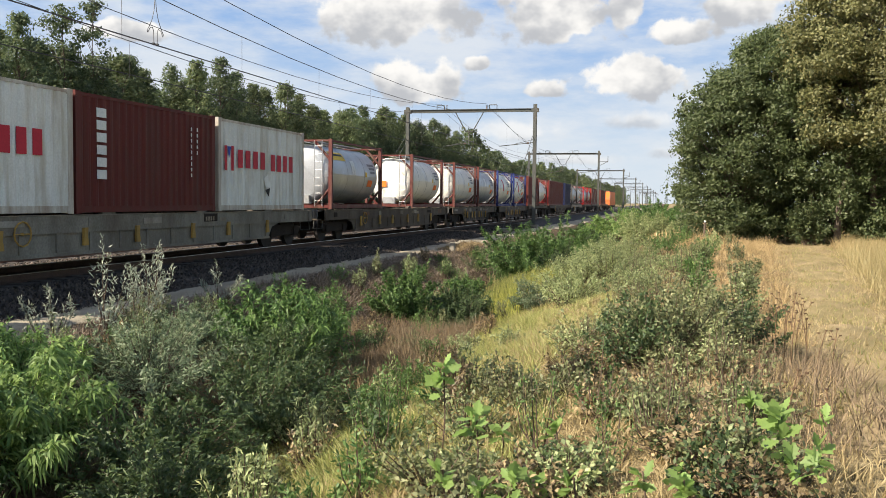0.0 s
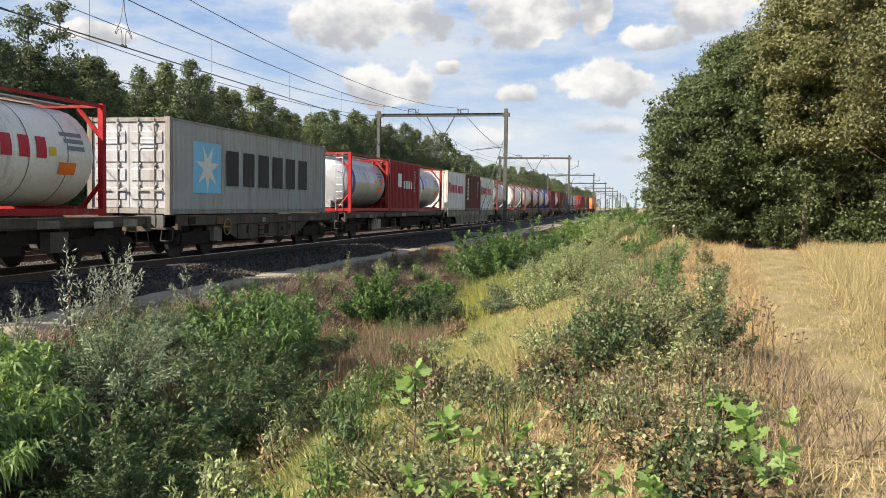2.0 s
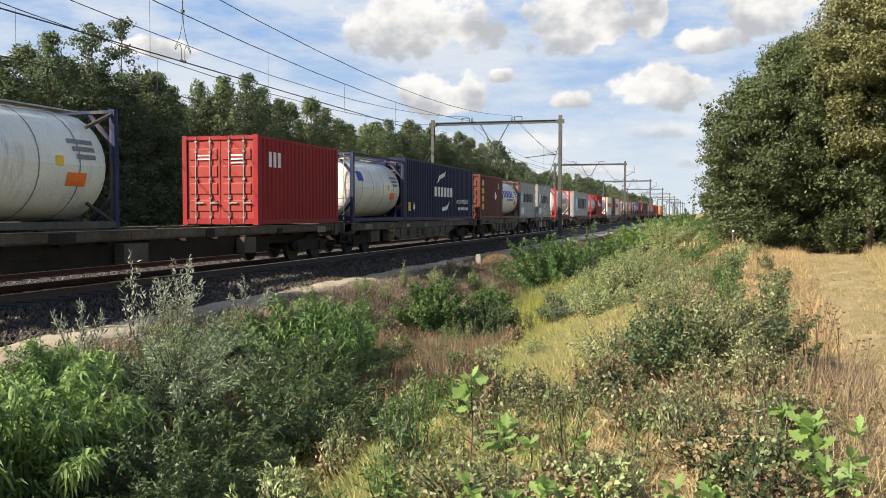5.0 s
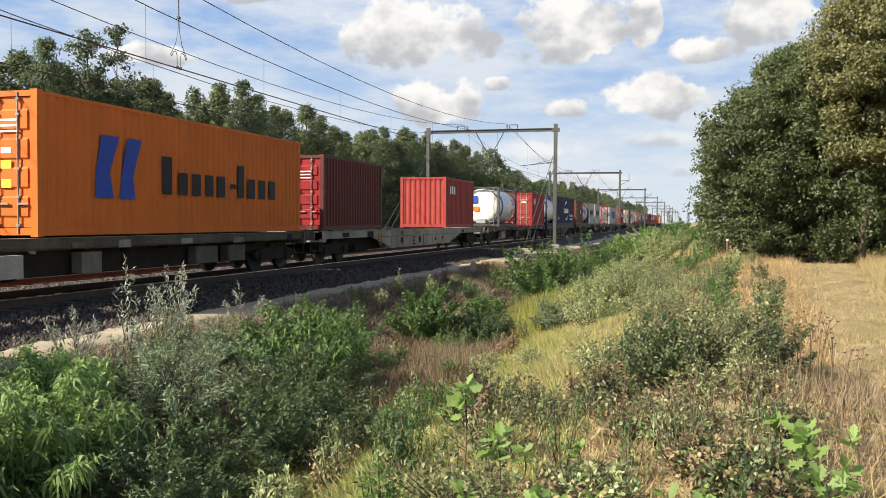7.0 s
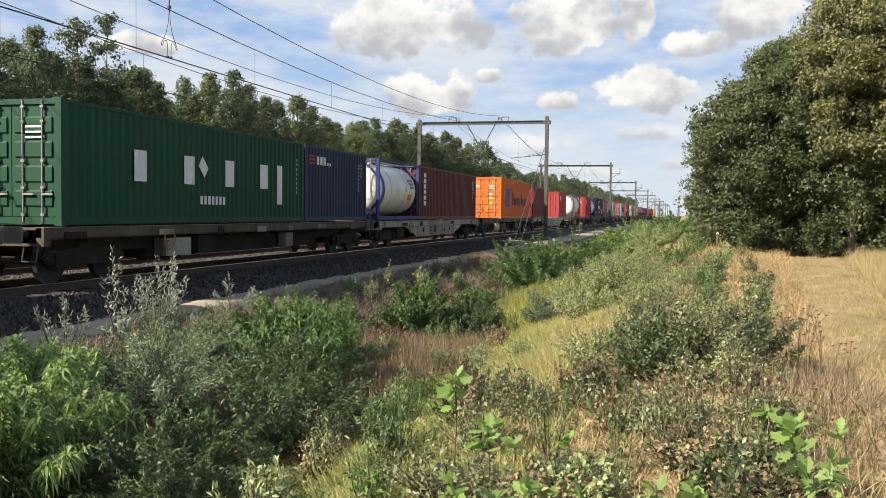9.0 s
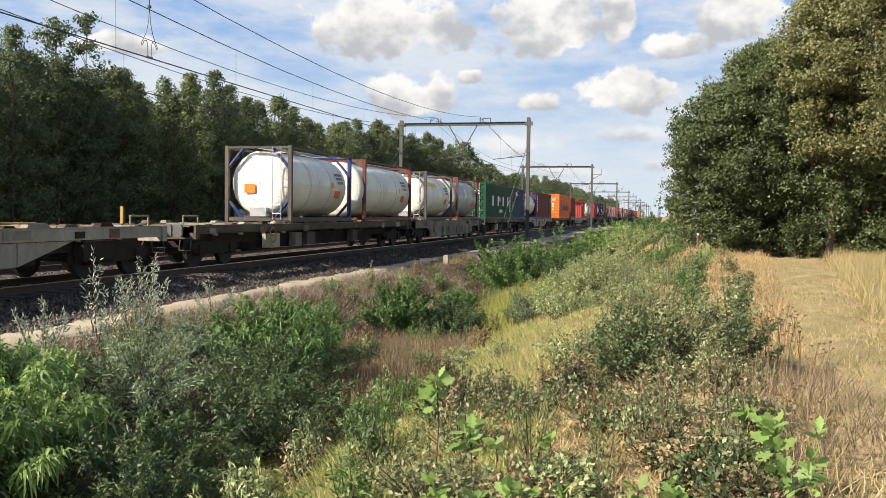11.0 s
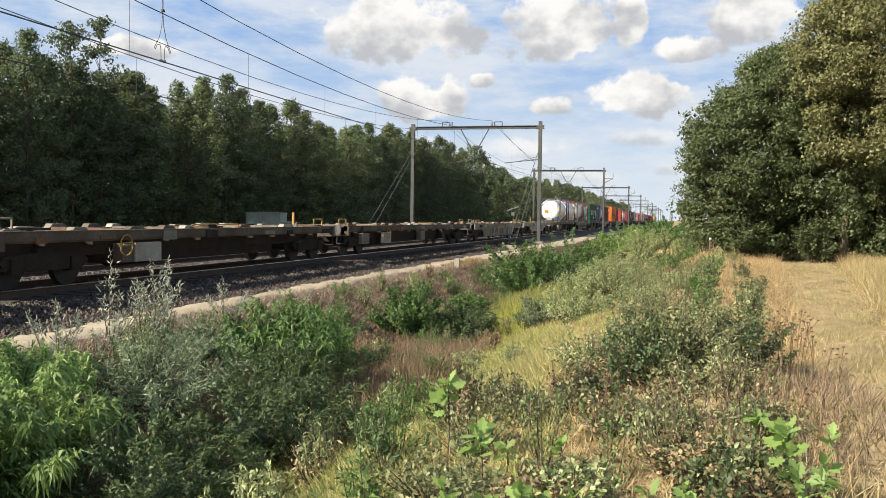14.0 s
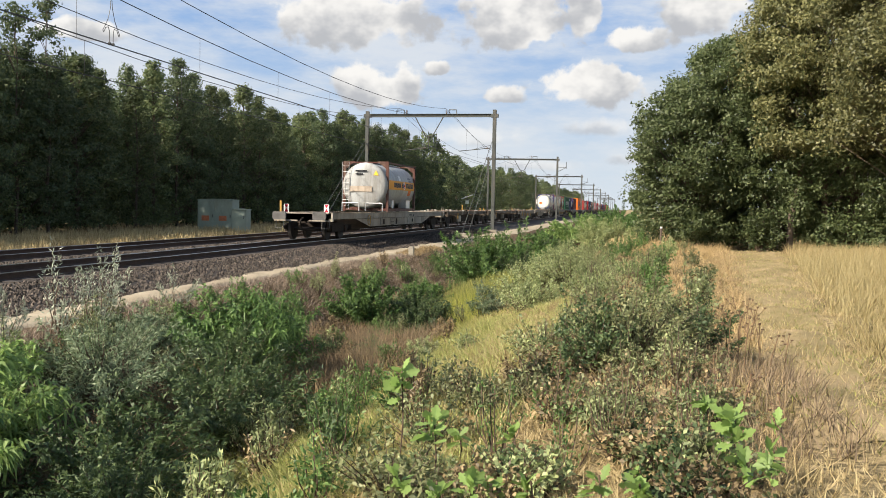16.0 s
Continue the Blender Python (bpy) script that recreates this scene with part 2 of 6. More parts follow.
def build_ballast():
    stone = surface("ballast_bed", (0.036, 0.028, 0.023), 0.95, var=0.5, scale=9, fine=26, bump=1.0, dirt=(0.03, 0.024, 0.021), dirt_amount=0.6)
    rim = [(-20.6, -0.62), (-10.1, -0.62), (-10.12, -0.44), (-11.5, -0.19), (-12.2, -0.17), (-14.7, -0.17), (-16.1, -0.17), (-18.8, -0.17), (-19.3, -0.2), (-20.5, -0.5)]
    tagged(new("ballast_bed", Shape().prism(rim, "y", Y0, Y1).mesh("ballast_bed", stone)), "dark crushed stone bed under both tracks", "ballast", kind="structure")
    # loose stones on the shoulder and between the tracks
    grey = leafy("loose_stone", (0.012, 0.009, 0.007), (0.125, 0.10, 0.08), trans=0.0, rough=0.9)
    n = 30000
    y = 8 + 62 * RNG.random(n) ** 1.8
    lane = RNG.random(n)
    x = np.where(lane < 0.72, RNG.uniform(-12.0, -10.05, n), np.where(lane < 0.9, RNG.uniform(-16.2, -14.6, n), RNG.uniform(-20.4, -18.7, n)))
    z = np.interp(x, [-20.5, -19.3, -18.8, -12.2, -11.5, -10.1], [-0.5, -0.2, -0.17, -0.17, -0.19, -0.44])
    c = np.stack([x, y, z + 0.012], axis=1)
    tet = np.array([[1, 0, -0.5], [-0.5, 0.9, -0.4], [-0.5, -0.9, -0.5], [0.1, 0.1, 0.9], [0.6, -0.3, 0.7], [-0.5, 0.4, 0.6]])
    s = RNG.uniform(0.016, 0.045, (n, 1, 1)) * (tet[None] + RNG.normal(0, 0.25, (n, 6, 3)))
    v = (c[:, None, :] + s).reshape(-1, 3)
    k = np.arange(n)[:, None, None] * 6
    q = np.array([[0, 1, 5, 4], [1, 2, 3, 5], [2, 0, 4, 3], [3, 4, 5, 5]])[:3]
    tagged(new("ballast_stones", cloud_mesh("ballast_stones", v, (k + q[None]).reshape(-1, 4), [grey])), "loose grey-brown crushed stones on the shoulder", "ballast", kind="stuff")


def build_tracks():
    steel = surface("rail_head_steel", (0.42, 0.40, 0.38), 0.28, 1.0, var=0.1, scale=3)
    rust = surface("rusty_rail_web", (0.075, 0.042, 0.028), 0.85, var=0.3, scale=5)
    wood = surface("tarred_sleeper", (0.045, 0.036, 0.03), 0.9, var=0.35, scale=4, fine=50, bump=0.5)
    for tx in TRACKS:
        track = tagged(new("railway_track"), "steel rails on dark oily sleepers", "track", "parallel tracks", "structure")
        for dx in (-0.7525, 0.7525):
            x = tx + dx
            web = Shape().prism([(x - 0.075, -0.172), (x + 0.075, -0.172), (x + 0.07, -0.15), (x + 0.012, -0.13), (x + 0.012, -0.04), (x + 0.036, -0.03), (x + 0.036, -0.012),
                                 (x - 0.036, -0.012), (x - 0.036, -0.03), (x - 0.012, -0.04), (x - 0.012, -0.13), (x - 0.07, -0.15)], "y", Y0, Y1)
            rail = part("rail", web, rust, track)
            part("rail_head", Shape().prism([(x - 0.036, -0.012), (x + 0.036, -0.012), (x + 0.034, -0.002), (x + 0.02, 0.0), (x - 0.02, 0.0), (x - 0.034, -0.002)], "y", Y0, Y1), steel, rail, "polished rail head")
        me = Shape().box(tx - 1.3, tx + 1.3, 0, 0.25, -0.30, -0.15).mesh("sleeper", wood)
        for i in range(130):
            ob = new("sleeper", me)
            ob.parent, ob.location = track, (random.uniform(-0.02, 0.02), 8 + 0.6 * i, random.uniform(-0.01, 0.004))


build_service_path()
build_ballast()
build_tracks()

# ---- overhead line ----
GANTRY_Y = [1.0, 70.3, 134.4, 206.0, 277.0, 347.0, 417.0, 487.0, 557.0, 627.0, 697.0]
galv = surface("weathered_galvanised_steel", (0.065, 0.07, 0.064), 0.7, 0.2, var=0.2, scale=3, dirt=(0.10, 0.085, 0.07))
dark_wire = surface("weathered_copper_wire", (0.05, 0.05, 0.05), 0.6, 0.3, var=0.1)
porcelain = surface("brown_porcelain", (0.10, 0.07, 0.05), 0.3, var=0.1)


def i_post(s, x, y, z0, z1, w=0.13):
    """A wide-flange post."""
    for d in (-1, 1):
        s.box(x - w, x + w, y + d * w - 0.012, y + d * w + 0.012, z0, z1)
    s.box(x - 0.012, x + 0.012, y - w + 0.012, y + w - 0.012, z0, z1)


def gantry():
    """A portal over both tracks, at y = 0."""
    g = thing("catenary_gantry", "grey steel portal carrying the overhead wires", "gantry", "overhead line portals")
    for x, top in ((-10.3, 9.05), (-20.5, 8.95)):
        s = Shape()
        i_post(s, x, 0, -0.45, top)
        post = part("post", s, galv, g)
        part("footing", Shape().prism([(x - 0.35, -0.35), (x + 0.35, -0.35), (x + 0.35, 0.35), (x - 0.35, 0.35)], "z", -0.75, -0.22), surface("old_concrete", (0.30, 0.27, 0.215), 0.92, var=0.18, scale=1.6, fine=36, bump=0.3, dirt=(0.16, 0.13, 0.09), dirt_amount=0.5), post, "concrete footing")
        # head plate and stay rods
        part("head_plate", Shape().box(x - 0.28, x + 0.28, -0.15, 0.15, 8.45, 8.7), galv, post)
        for d in (-0.16, 0.16):
            part("stay_rod", Shape().tube((x + d, -0.1, 6.6), (x + d, -12.5 + 2.0 * d, -0.4), 0.022), galv, g)
        part("anchor_block", Shape().prism([(x - 0.45, -13.0), (x + 0.45, -13.0), (x + 0.35, -12.1), (x - 0.35, -12.1)], "z", -0.7, -0.18), surface("old_concrete", (0.30, 0.27, 0.215), 0.92, var=0.18, scale=1.6, fine=36, bump=0.3, dirt=(0.16, 0.13, 0.09), dirt_amount=0.5), g, "concrete anchor block")
    s = Shape()
    for dz in (8.5, 8.72):
        s.box(-20.8, -10.0, -0.1, 0.1, dz - 0.015, dz + 0.015)
    s.box(-20.8, -10.0, -0.012, 0.012, 8.515, 8.705)
    part("beam", s, galv, g)
    for tx, d in zip(TRACKS, (1, -1)):
        c = tx - 0.2 if d > 0 else tx - 0.35
        s = Shape().line([(c - 0.3, 0, 8.73), (c - 0.3, 0, 9.05), (c + 0.3, 0, 9.05), (c + 0.3, 0, 8.73)], 0.035)
        part("wire_bracket", s, galv, g)
        ins = Shape()
        for k in range(4):
            ins.tube((c - 0.5 * d, 0, 8.74 + 0.09 * k), (c - 0.5 * d, 0, 8.79 + 0.09 * k), 0.085, 8, 0.05)
        part("insulator", ins, porcelain, g)
    # the middle hanger and the arms that steady the wires
    v = Shape().tube((-16.6, 0, 8.5), (-15.75, 0, 7.0), 0.045).tube((-14.35, 0, 8.5), (-15.2, 0, 7.0), 0.045).tube((-15.75, 0, 7.0), (-15.2, 0, 7.0), 0.04)
    v.tube((-15.5, 0, 7.0), (-15.5, 0, 5.95), 0.05)
    part("hanger", v, galv, g)
    for a, b in ((-15.5, -17.6), (-10.45, -13.1)):
        arm = Shape().tube((a, 0.12, 6.12), (b, 0.12, 5.85), 0.03).tube((a, 0.12, 6.35), (a + 0.55 * (b - a), 0.12, 6.0), 0.016)
        part("registration_arm", arm, galv, g)
        part("insulator", Shape().tube((a + 0.12 * (b - a), 0.12, 6.09), (a + 0.2 * (b - a), 0.12, 6.07), 0.06, 8), porcelain, g)
    return g


def build_overhead():
    first = gantry()
    first.location.y = GANTRY_Y[1]
    for y in GANTRY_Y[:1] + GANTRY_Y[2:]:
        other = copy_thing(first, pose(0, y, 0))
        if y > 100:
            part("feeder_arm", Shape().line([(-10.15, 0, 6.9), (-9.0, 0, 7.5)], 0.04).line([(-10.15, 0, 7.5), (-9.0, 0, 7.5)], 0.03).line([(-9.0, 0, 7.3), (-9.0, 0, 8.3)], 0.04), galv, other)
    for tx in TRACKS:
        for name, z_end, sag, label in (("feeder_wire", 9.15, 1.80, "dark overhead feeder wire sagging between portals"),
                                        ("messenger_wire", 8.5, 1.92, "dark overhead messenger wire with droppers"),
                                        ("contact_wire", 5.61, 0.0, "dark copper contact wire over the track")):
            dx = 0.0
            swing = (0.75 if tx > -15 else 0.3) if name == "feeder_wire" else 0.0
            pts, drops = [], []
            for a, b in zip(GANTRY_Y[:-1], GANTRY_Y[1:]):
                m = 14 if a < 200 else 6
                for i in range(m):
                    u = i / m
                    pts.append((tx + dx + swing - 2 * swing * (u if a < 5 else 1.0), a + (b - a) * u, z_end - 4 * sag * u * (1 - u)))
                if name == "messenger_wire":
                    for u in (0.08, 0.17, 0.28, 0.375, 0.47, 0.56, 0.66, 0.78, 0.9):
                        drops.append((a + (b - a) * u, z_end - 4 * sag * u * (1 - u)))
            pts.append((tx + dx - swing, GANTRY_Y[-1], z_end))
            w = thing(name, label, "wire", "overhead wires")
            part("wire", Shape().line(pts, 0.017 if name == "contact_wire" else 0.013, 5), dark_wire, w)
            for y, z in drops[:24]:
                part("dropper", Shape().tube((tx, y, 5.5), (tx, y, z), 0.006, 4), dark_wire, w)
    # current bridge between messenger and contact wire
    jy = 21.94
    b = thing("jumper_cable", "dark wishbone-shaped jumper cable on the overhead wires", "cable")
    loop = Shape().tube((NEAR_X, jy, 6.97), (NEAR_X, jy, 7.9), 0.016)
    for d in (-1, 1):
        loop.line([(NEAR_X, jy, 6.97), (NEAR_X, jy + 0.05 * d, 6.55), (NEAR_X, jy + 0.16 * d, 6.25), (NEAR_X, jy + 0.30 * d, 6.05), (NEAR_X, jy + 0.40 * d, 5.93), (NEAR_X, jy + 0.36 * d, 5.88),
                   (NEAR_X, jy + 0.26 * d, 6.02), (NEAR_X, jy + 0.14 * d, 6.05), (NEAR_X, jy + 0.09 * d, 5.95), (NEAR_X, jy + 0.08 * d, 5.62)], 0.009)
    part("cable", loop, dark_wire, b)
    part("clamp", Shape().box(NEAR_X - 0.03, NEAR_X + 0.03, jy - 0.05, jy + 0.05, 6.93, 7.0), dark_wire, b)
    for d in (-1, 1):
        part("clamp", Shape().box(NEAR_X - 0.03, NEAR_X + 0.03, jy + 0.08 * d - 0.03, jy + 0.08 * d + 0.03, 5.59, 5.66), dark_wire, b)


build_overhead()


def build_cabinets():
    green = surface("grey_green_cabinet_paint", (0.27, 0.32, 0.255), 0.6, var=0.12, scale=1.5, dirt=(0.15, 0.15, 0.11), dirt_amount=0.25)
    for name, x0, x1, y, z0, z1, dep, label in (("relay_cabinet", -28.4, -25.9, 57.0, -0.45, 1.73, 1.1, "large grey-green trackside relay cabinet in dry grass"),
                                             ("switch_box", -24.55, -23.6, 54.0, -0.45, 1.12, 0.7, "small grey-green trackside switch box in dry grass")):
        c = thing(name, label, "cabinet")
        body = Shape().box(x0, x1, y, y + dep, z0 + 0.15, z1 - 0.06)
        part("body", body, green, c)
        part("lid", Shape().prism([(x0 - 0.05, z1 - 0.06), (x1 + 0.05, z1 - 0.06), (x1 + 0.05, z1 - 0.02), ((x0 + x1) / 2, z1 + 0.03), (x0 - 0.05, z1 - 0.02)], "y", y - 0.06, y + dep + 0.06), green, c)
        part("plinth", Shape().box(x0 + 0.06, x1 - 0.06, y + 0.05, y + dep - 0.05, z0, z0 + 0.15), surface("old_concrete", (0.30, 0.27, 0.215), 0.92, var=0.18, scale=1.6, fine=36, bump=0.3, dirt=(0.16, 0.13, 0.09), dirt_amount=0.5), c, "concrete plinth")
        n = 2 if dep > 1 else 1
        w = (x1 - x0) / n
        for i in range(n):
            d = part("door", Shape().box(x0 + i * w + 0.04, x0 + (i + 1) * w - 0.04, y - 0.03, y - 0.002, z0 + 0.2, z1 - 0.12), green, c)
            part("handle", Shape().box(x0 + (i + 1) * w - 0.16, x0 + (i + 1) * w - 0.12, y - 0.06, y - 0.03, 0.5, 0.7), galv, d)
            if n == 2:
                part("warning_plate", Shape().box(x0 + i * w + 0.3, x0 + i * w + 0.85, y - 0.036, y - 0.031, 0.28, 0.62), surface("faded_orange_plate", (0.5, 0.16, 0.07), 0.6, var=0.3, scale=6), d, "faded orange warning plate")
    p = thing("solar_panel_mast", "small tilted solar panel on a thin grey mast", "mast")
    part("pole", Shape().tube((-21.6, 123, -0.45), (-21.6, 123, 2.85), 0.07, 8), galv, p)
    part("panel", Shape().prism([(-22.35, 2.55), (-20.85, 3.1), (-20.87, 3.16), (-22.37, 2.61)], "y", 122.5, 123.5), surface("pale_backed_solar_panel", (0.32, 0.35, 0.38), 0.3, var=0.1), p)
    part("box", Shape().box(-21.8, -21.4, 122.85, 123.15, 1.9, 2.4), green, p)


build_cabinets()


def build_marker_stones():
    for x, y, h in ((-8.45, 35.5, 0.32), (-8.5, 62.0, 0.3)):
        m = thing("marker_stone", "small grey concrete marker stone by the path", "marker stone", "marker stones")
        part("stone", Shape().prism([(x - 0.1, y - 0.1), (x + 0.1, y - 0.1), (x + 0.1, y + 0.1), (x - 0.1, y + 0.1)], "z", -0.6, -0.45 + h), surface("old_concrete", (0.30, 0.27, 0.215), 0.92, var=0.18, scale=1.6, fine=36, bump=0.3, dirt=(0.16, 0.13, 0.09), dirt_amount=0.5), m)
        part("cap", Shape().prism([(x - 0.08, y - 0.08), (x + 0.08, y - 0.08), (x + 0.08, y + 0.08), (x - 0.08, y + 0.08)], "z", -0.45 + h, -0.41 + h), surface("old_concrete", (0.30, 0.27, 0.215), 0.92, var=0.18, scale=1.6, fine=36, bump=0.3, dirt=(0.16, 0.13, 0.09), dirt_amount=0.5), m)


build_marker_stones()

# ---- the train: it leaves at a steady speed along +y ----
SPEED = 23.53
FLOOR_Z = 1.20
MOVERS = []


def paint(name, color, rough=0.6, dirt=(0.16, 0.12, 0.09), amount=0.3, var=0.12):
    return surface(name, color, rough, var=var, scale=0.9, fine=25, bump=0.04, dirt=dirt, dirt_amount=amount, spec=0.22, streak=(6, 6, 0.7))


WHITE = paint("white_marking", (0.75, 0.75, 0.72), amount=0.15)
BLACK = paint("black_marking", (0.02, 0.02, 0.022), amount=0.1)
ORANGE = paint("orange_placard", (0.85, 0.19, 0.03), amount=0.1)
YELLOW = paint("yellow_marking", (0.80, 0.52, 0.06), amount=0.15)
SKYBLUE = paint("pale_blue_marking", (0.22, 0.55, 0.78), amount=0.1)
BLUE = paint("deep_blue_marking", (0.03, 0.07, 0.35), amount=0.1)
RED = paint("red_marking", (0.50, 0.03, 0.05), amount=0.1)
ROD = surface("dull_galvanised_rod", (0.26, 0.245, 0.225), 0.6, 0.25, var=0.2, scale=3)
CHROME = surface("door_rod_steel", (0.5, 0.5, 0.5), 0.4, 0.6, var=0.15, scale=3)


RUSTY_WHITE = paint("rust_streaked_white_paint", (0.58, 0.55, 0.48), amount=0.55, dirt=(0.20, 0.10, 0.045))
RUSTY_GREY = paint("rust_streaked_grey_paint", (0.30, 0.30, 0.28), amount=0.55, dirt=(0.14, 0.07, 0.04))


def corrugated(s, y0, y1, z0, z1, x, inward, along="y"):
    """A trapezoid-ribbed wall from y0 to y1, outer face at x."""
    n = max(3, round((y1 - y0) / 0.278))
    p = (y1 - y0) / n
    line = []
    for i in range(n):
        a = y0 + i * p
        line += [(a, 0), (a + 0.27 * p, 0), (a + 0.5 * p, 1), (a + 0.77 * p, 1)]
    line.append((y1, 0))
    pts = [(x + inward * 0.036 * d, a) for a, d in line]
    if along == "x":
        pts = [(a, x + inward * 0.036 * d) for a, d in line]
    s.strip([[(u, w, z0) for u, w in pts], [(u, w, z1) for u, w in pts]])


def word(s, y0, z0, h, n, pitch, x=1.222, fill=0.62, down=False):
    """Lettering kept as plain bars: n of them, along or down the wall."""
    for i in range(n):
        if down:
            s.box(x, x + 0.004, y0, y0 + h * 0.55, z0 - i * pitch, z0 - i * pitch + pitch * fill)
        else:
            s.box(x, x + 0.004, y0 + i * pitch, y0 + i * pitch + pitch * fill, z0, z0 + h)


def container(length, height, mat, label, doors=True, end_mat=None, frame_mat=None):
    W = 1.219
    c = thing("shipping_container", label, "container", "containers on the train")
    frame_mat = frame_mat or {"chalky_white_container_paint": RUSTY_WHITE, "pale_grey_container_paint": RUSTY_GREY}.get(mat.name, mat)
    s = Shape()
    for x in (-W, W - 0.14):
        for y in (0, length - 0.16):
            s.box(x, x + 0.14, y, y + 0.16, 0.12, height - 0.12)
        s.box(x + 0.01, x + 0.07 + 0.06, 0.16, length - 0.16, 0.02, 0.16)
        s.box(x + 0.01, x + 0.13, 0.16, length - 0.16, height - 0.09, height - 0.02)
    for y in (0.01, length - 0.15):
        s.box(-W + 0.14, W - 0.14, y, y + 0.14, 0.03, 0.17)
        s.box(-W + 0.14, W - 0.14, y, y + 0.14, height - 0.13, height - 0.02)
    for y in (length * 0.5 - 1.05, length * 0.5 + 0.7):
        s.box(W - 0.012, W - 0.004, y, y + 0.36, 0.03, 0.13)
    frame_ob = part("frame", s, frame_mat, c)
    for x in (-W, W - 0.162):
        for y in (-0.001, length - 0.177):
            for z in (0, height - 0.118):
                part("corner_casting", Shape().box(x - 0.003, x + 0.165, y, y + 0.178, z, z + 0.118), frame_mat, frame_ob)
    for x, d in ((W - 0.012, -1), (-W + 0.012, 1)):
        s = Shape()
        corrugated(s, 0.16, length - 0.16, 0.16, height - 0.09, x, d)
        part("side_wall", s, mat, c)
    s = Shape()
    corrugated(s, -W + 0.14, W - 0.14, 0.17, height - 0.13, length - 0.03, -1, "x")
    part("front_wall", s, mat, c)
    part("roof", Shape().box(-W + 0.05, W - 0.05, 0.1, length - 0.1, height - 0.03, height - 0.012), frame_mat, c)
    part("floor", Shape().box(-W + 0.05, W - 0.05, 0.1, length - 0.1, 0.1, 0.14), surface("container_floor", (0.08, 0.06, 0.05), 0.9), c)
    if doors:
        for k in (0, 1):
            x0, x1 = ((-W + 0.15, -0.01), (0.01, W - 0.15))[k]
            s = Shape().box(x0, x1, 0.05, 0.09, 0.18, height - 0.14)
            zz = np.linspace(0.3, height - 0.3, 5)
            for a, b in zip(zz[:-1], zz[1:]):
                s.prism([(0.05, a + 0.07), (0.02, a + 0.11), (0.02, b - 0.11), (0.05, b - 0.07)][::-1], "x", x0 + 0.09, x1 - 0.09)
            d = part("door", s, end_mat or mat, c)
            for fx in (0.28, 0.72):
                xx = x0 + (x1 - x0) * fx
                r = Shape().tube((xx, 0.0, 0.06), (xx, 0.0, height - 0.05), 0.019, 6)
                for z in (0.2, 0.75, 1.3, height - 0.5, height - 0.2):
                    r.box(xx - 0.04, xx + 0.04, -0.018, 0.05, z, z + 0.045)
                part("lock_rod", r, ROD, d, "dull steel lock rod")
                part("handle", Shape().box(xx, xx + 0.26, -0.035, -0.01, 0.62, 0.66), ROD, d)
            marks(d, WHITE, lambda m: [m.box(x0 + 0.35, x1 - 0.3, 0.013, 0.019, height - 0.60 - 0.11 * i, height - 0.56 - 0.11 * i) for i in range(2 + k)])
            if k and mat.name == "orange_container_paint":
                marks(d, YELLOW, lambda m: [m.box(x0 + 0.36, x0 + 0.60, 0.013, 0.019, z, z + 0.17) for z in (0.95, 1.32)])
                marks(d, WHITE, lambda m: m.box(x0 + 0.36, x0 + 0.60, 0.013, 0.019, 1.62, 1.74))
    else:
        s = Shape()
        corrugated(s, -W + 0.14, W - 0.14, 0.17, height - 0.13, 0.03, 1, "x")
        part("end_wall", s, end_mat or mat, c)
    return c


def round_patch(s, r, zc, y0, y1, a0, a1, n=8):
    """A label that lies on a lying cylinder, between two angles in degrees above the horizontal."""
    rows = []
    for i in range(n + 1):
        a = radians(a0 + (a1 - a0) * i / n)
        rows.append([(r * math.cos(a), y0, zc + r * math.sin(a)), (r * math.cos(a), y1, zc + r * math.sin(a))])
    s.strip(rows)


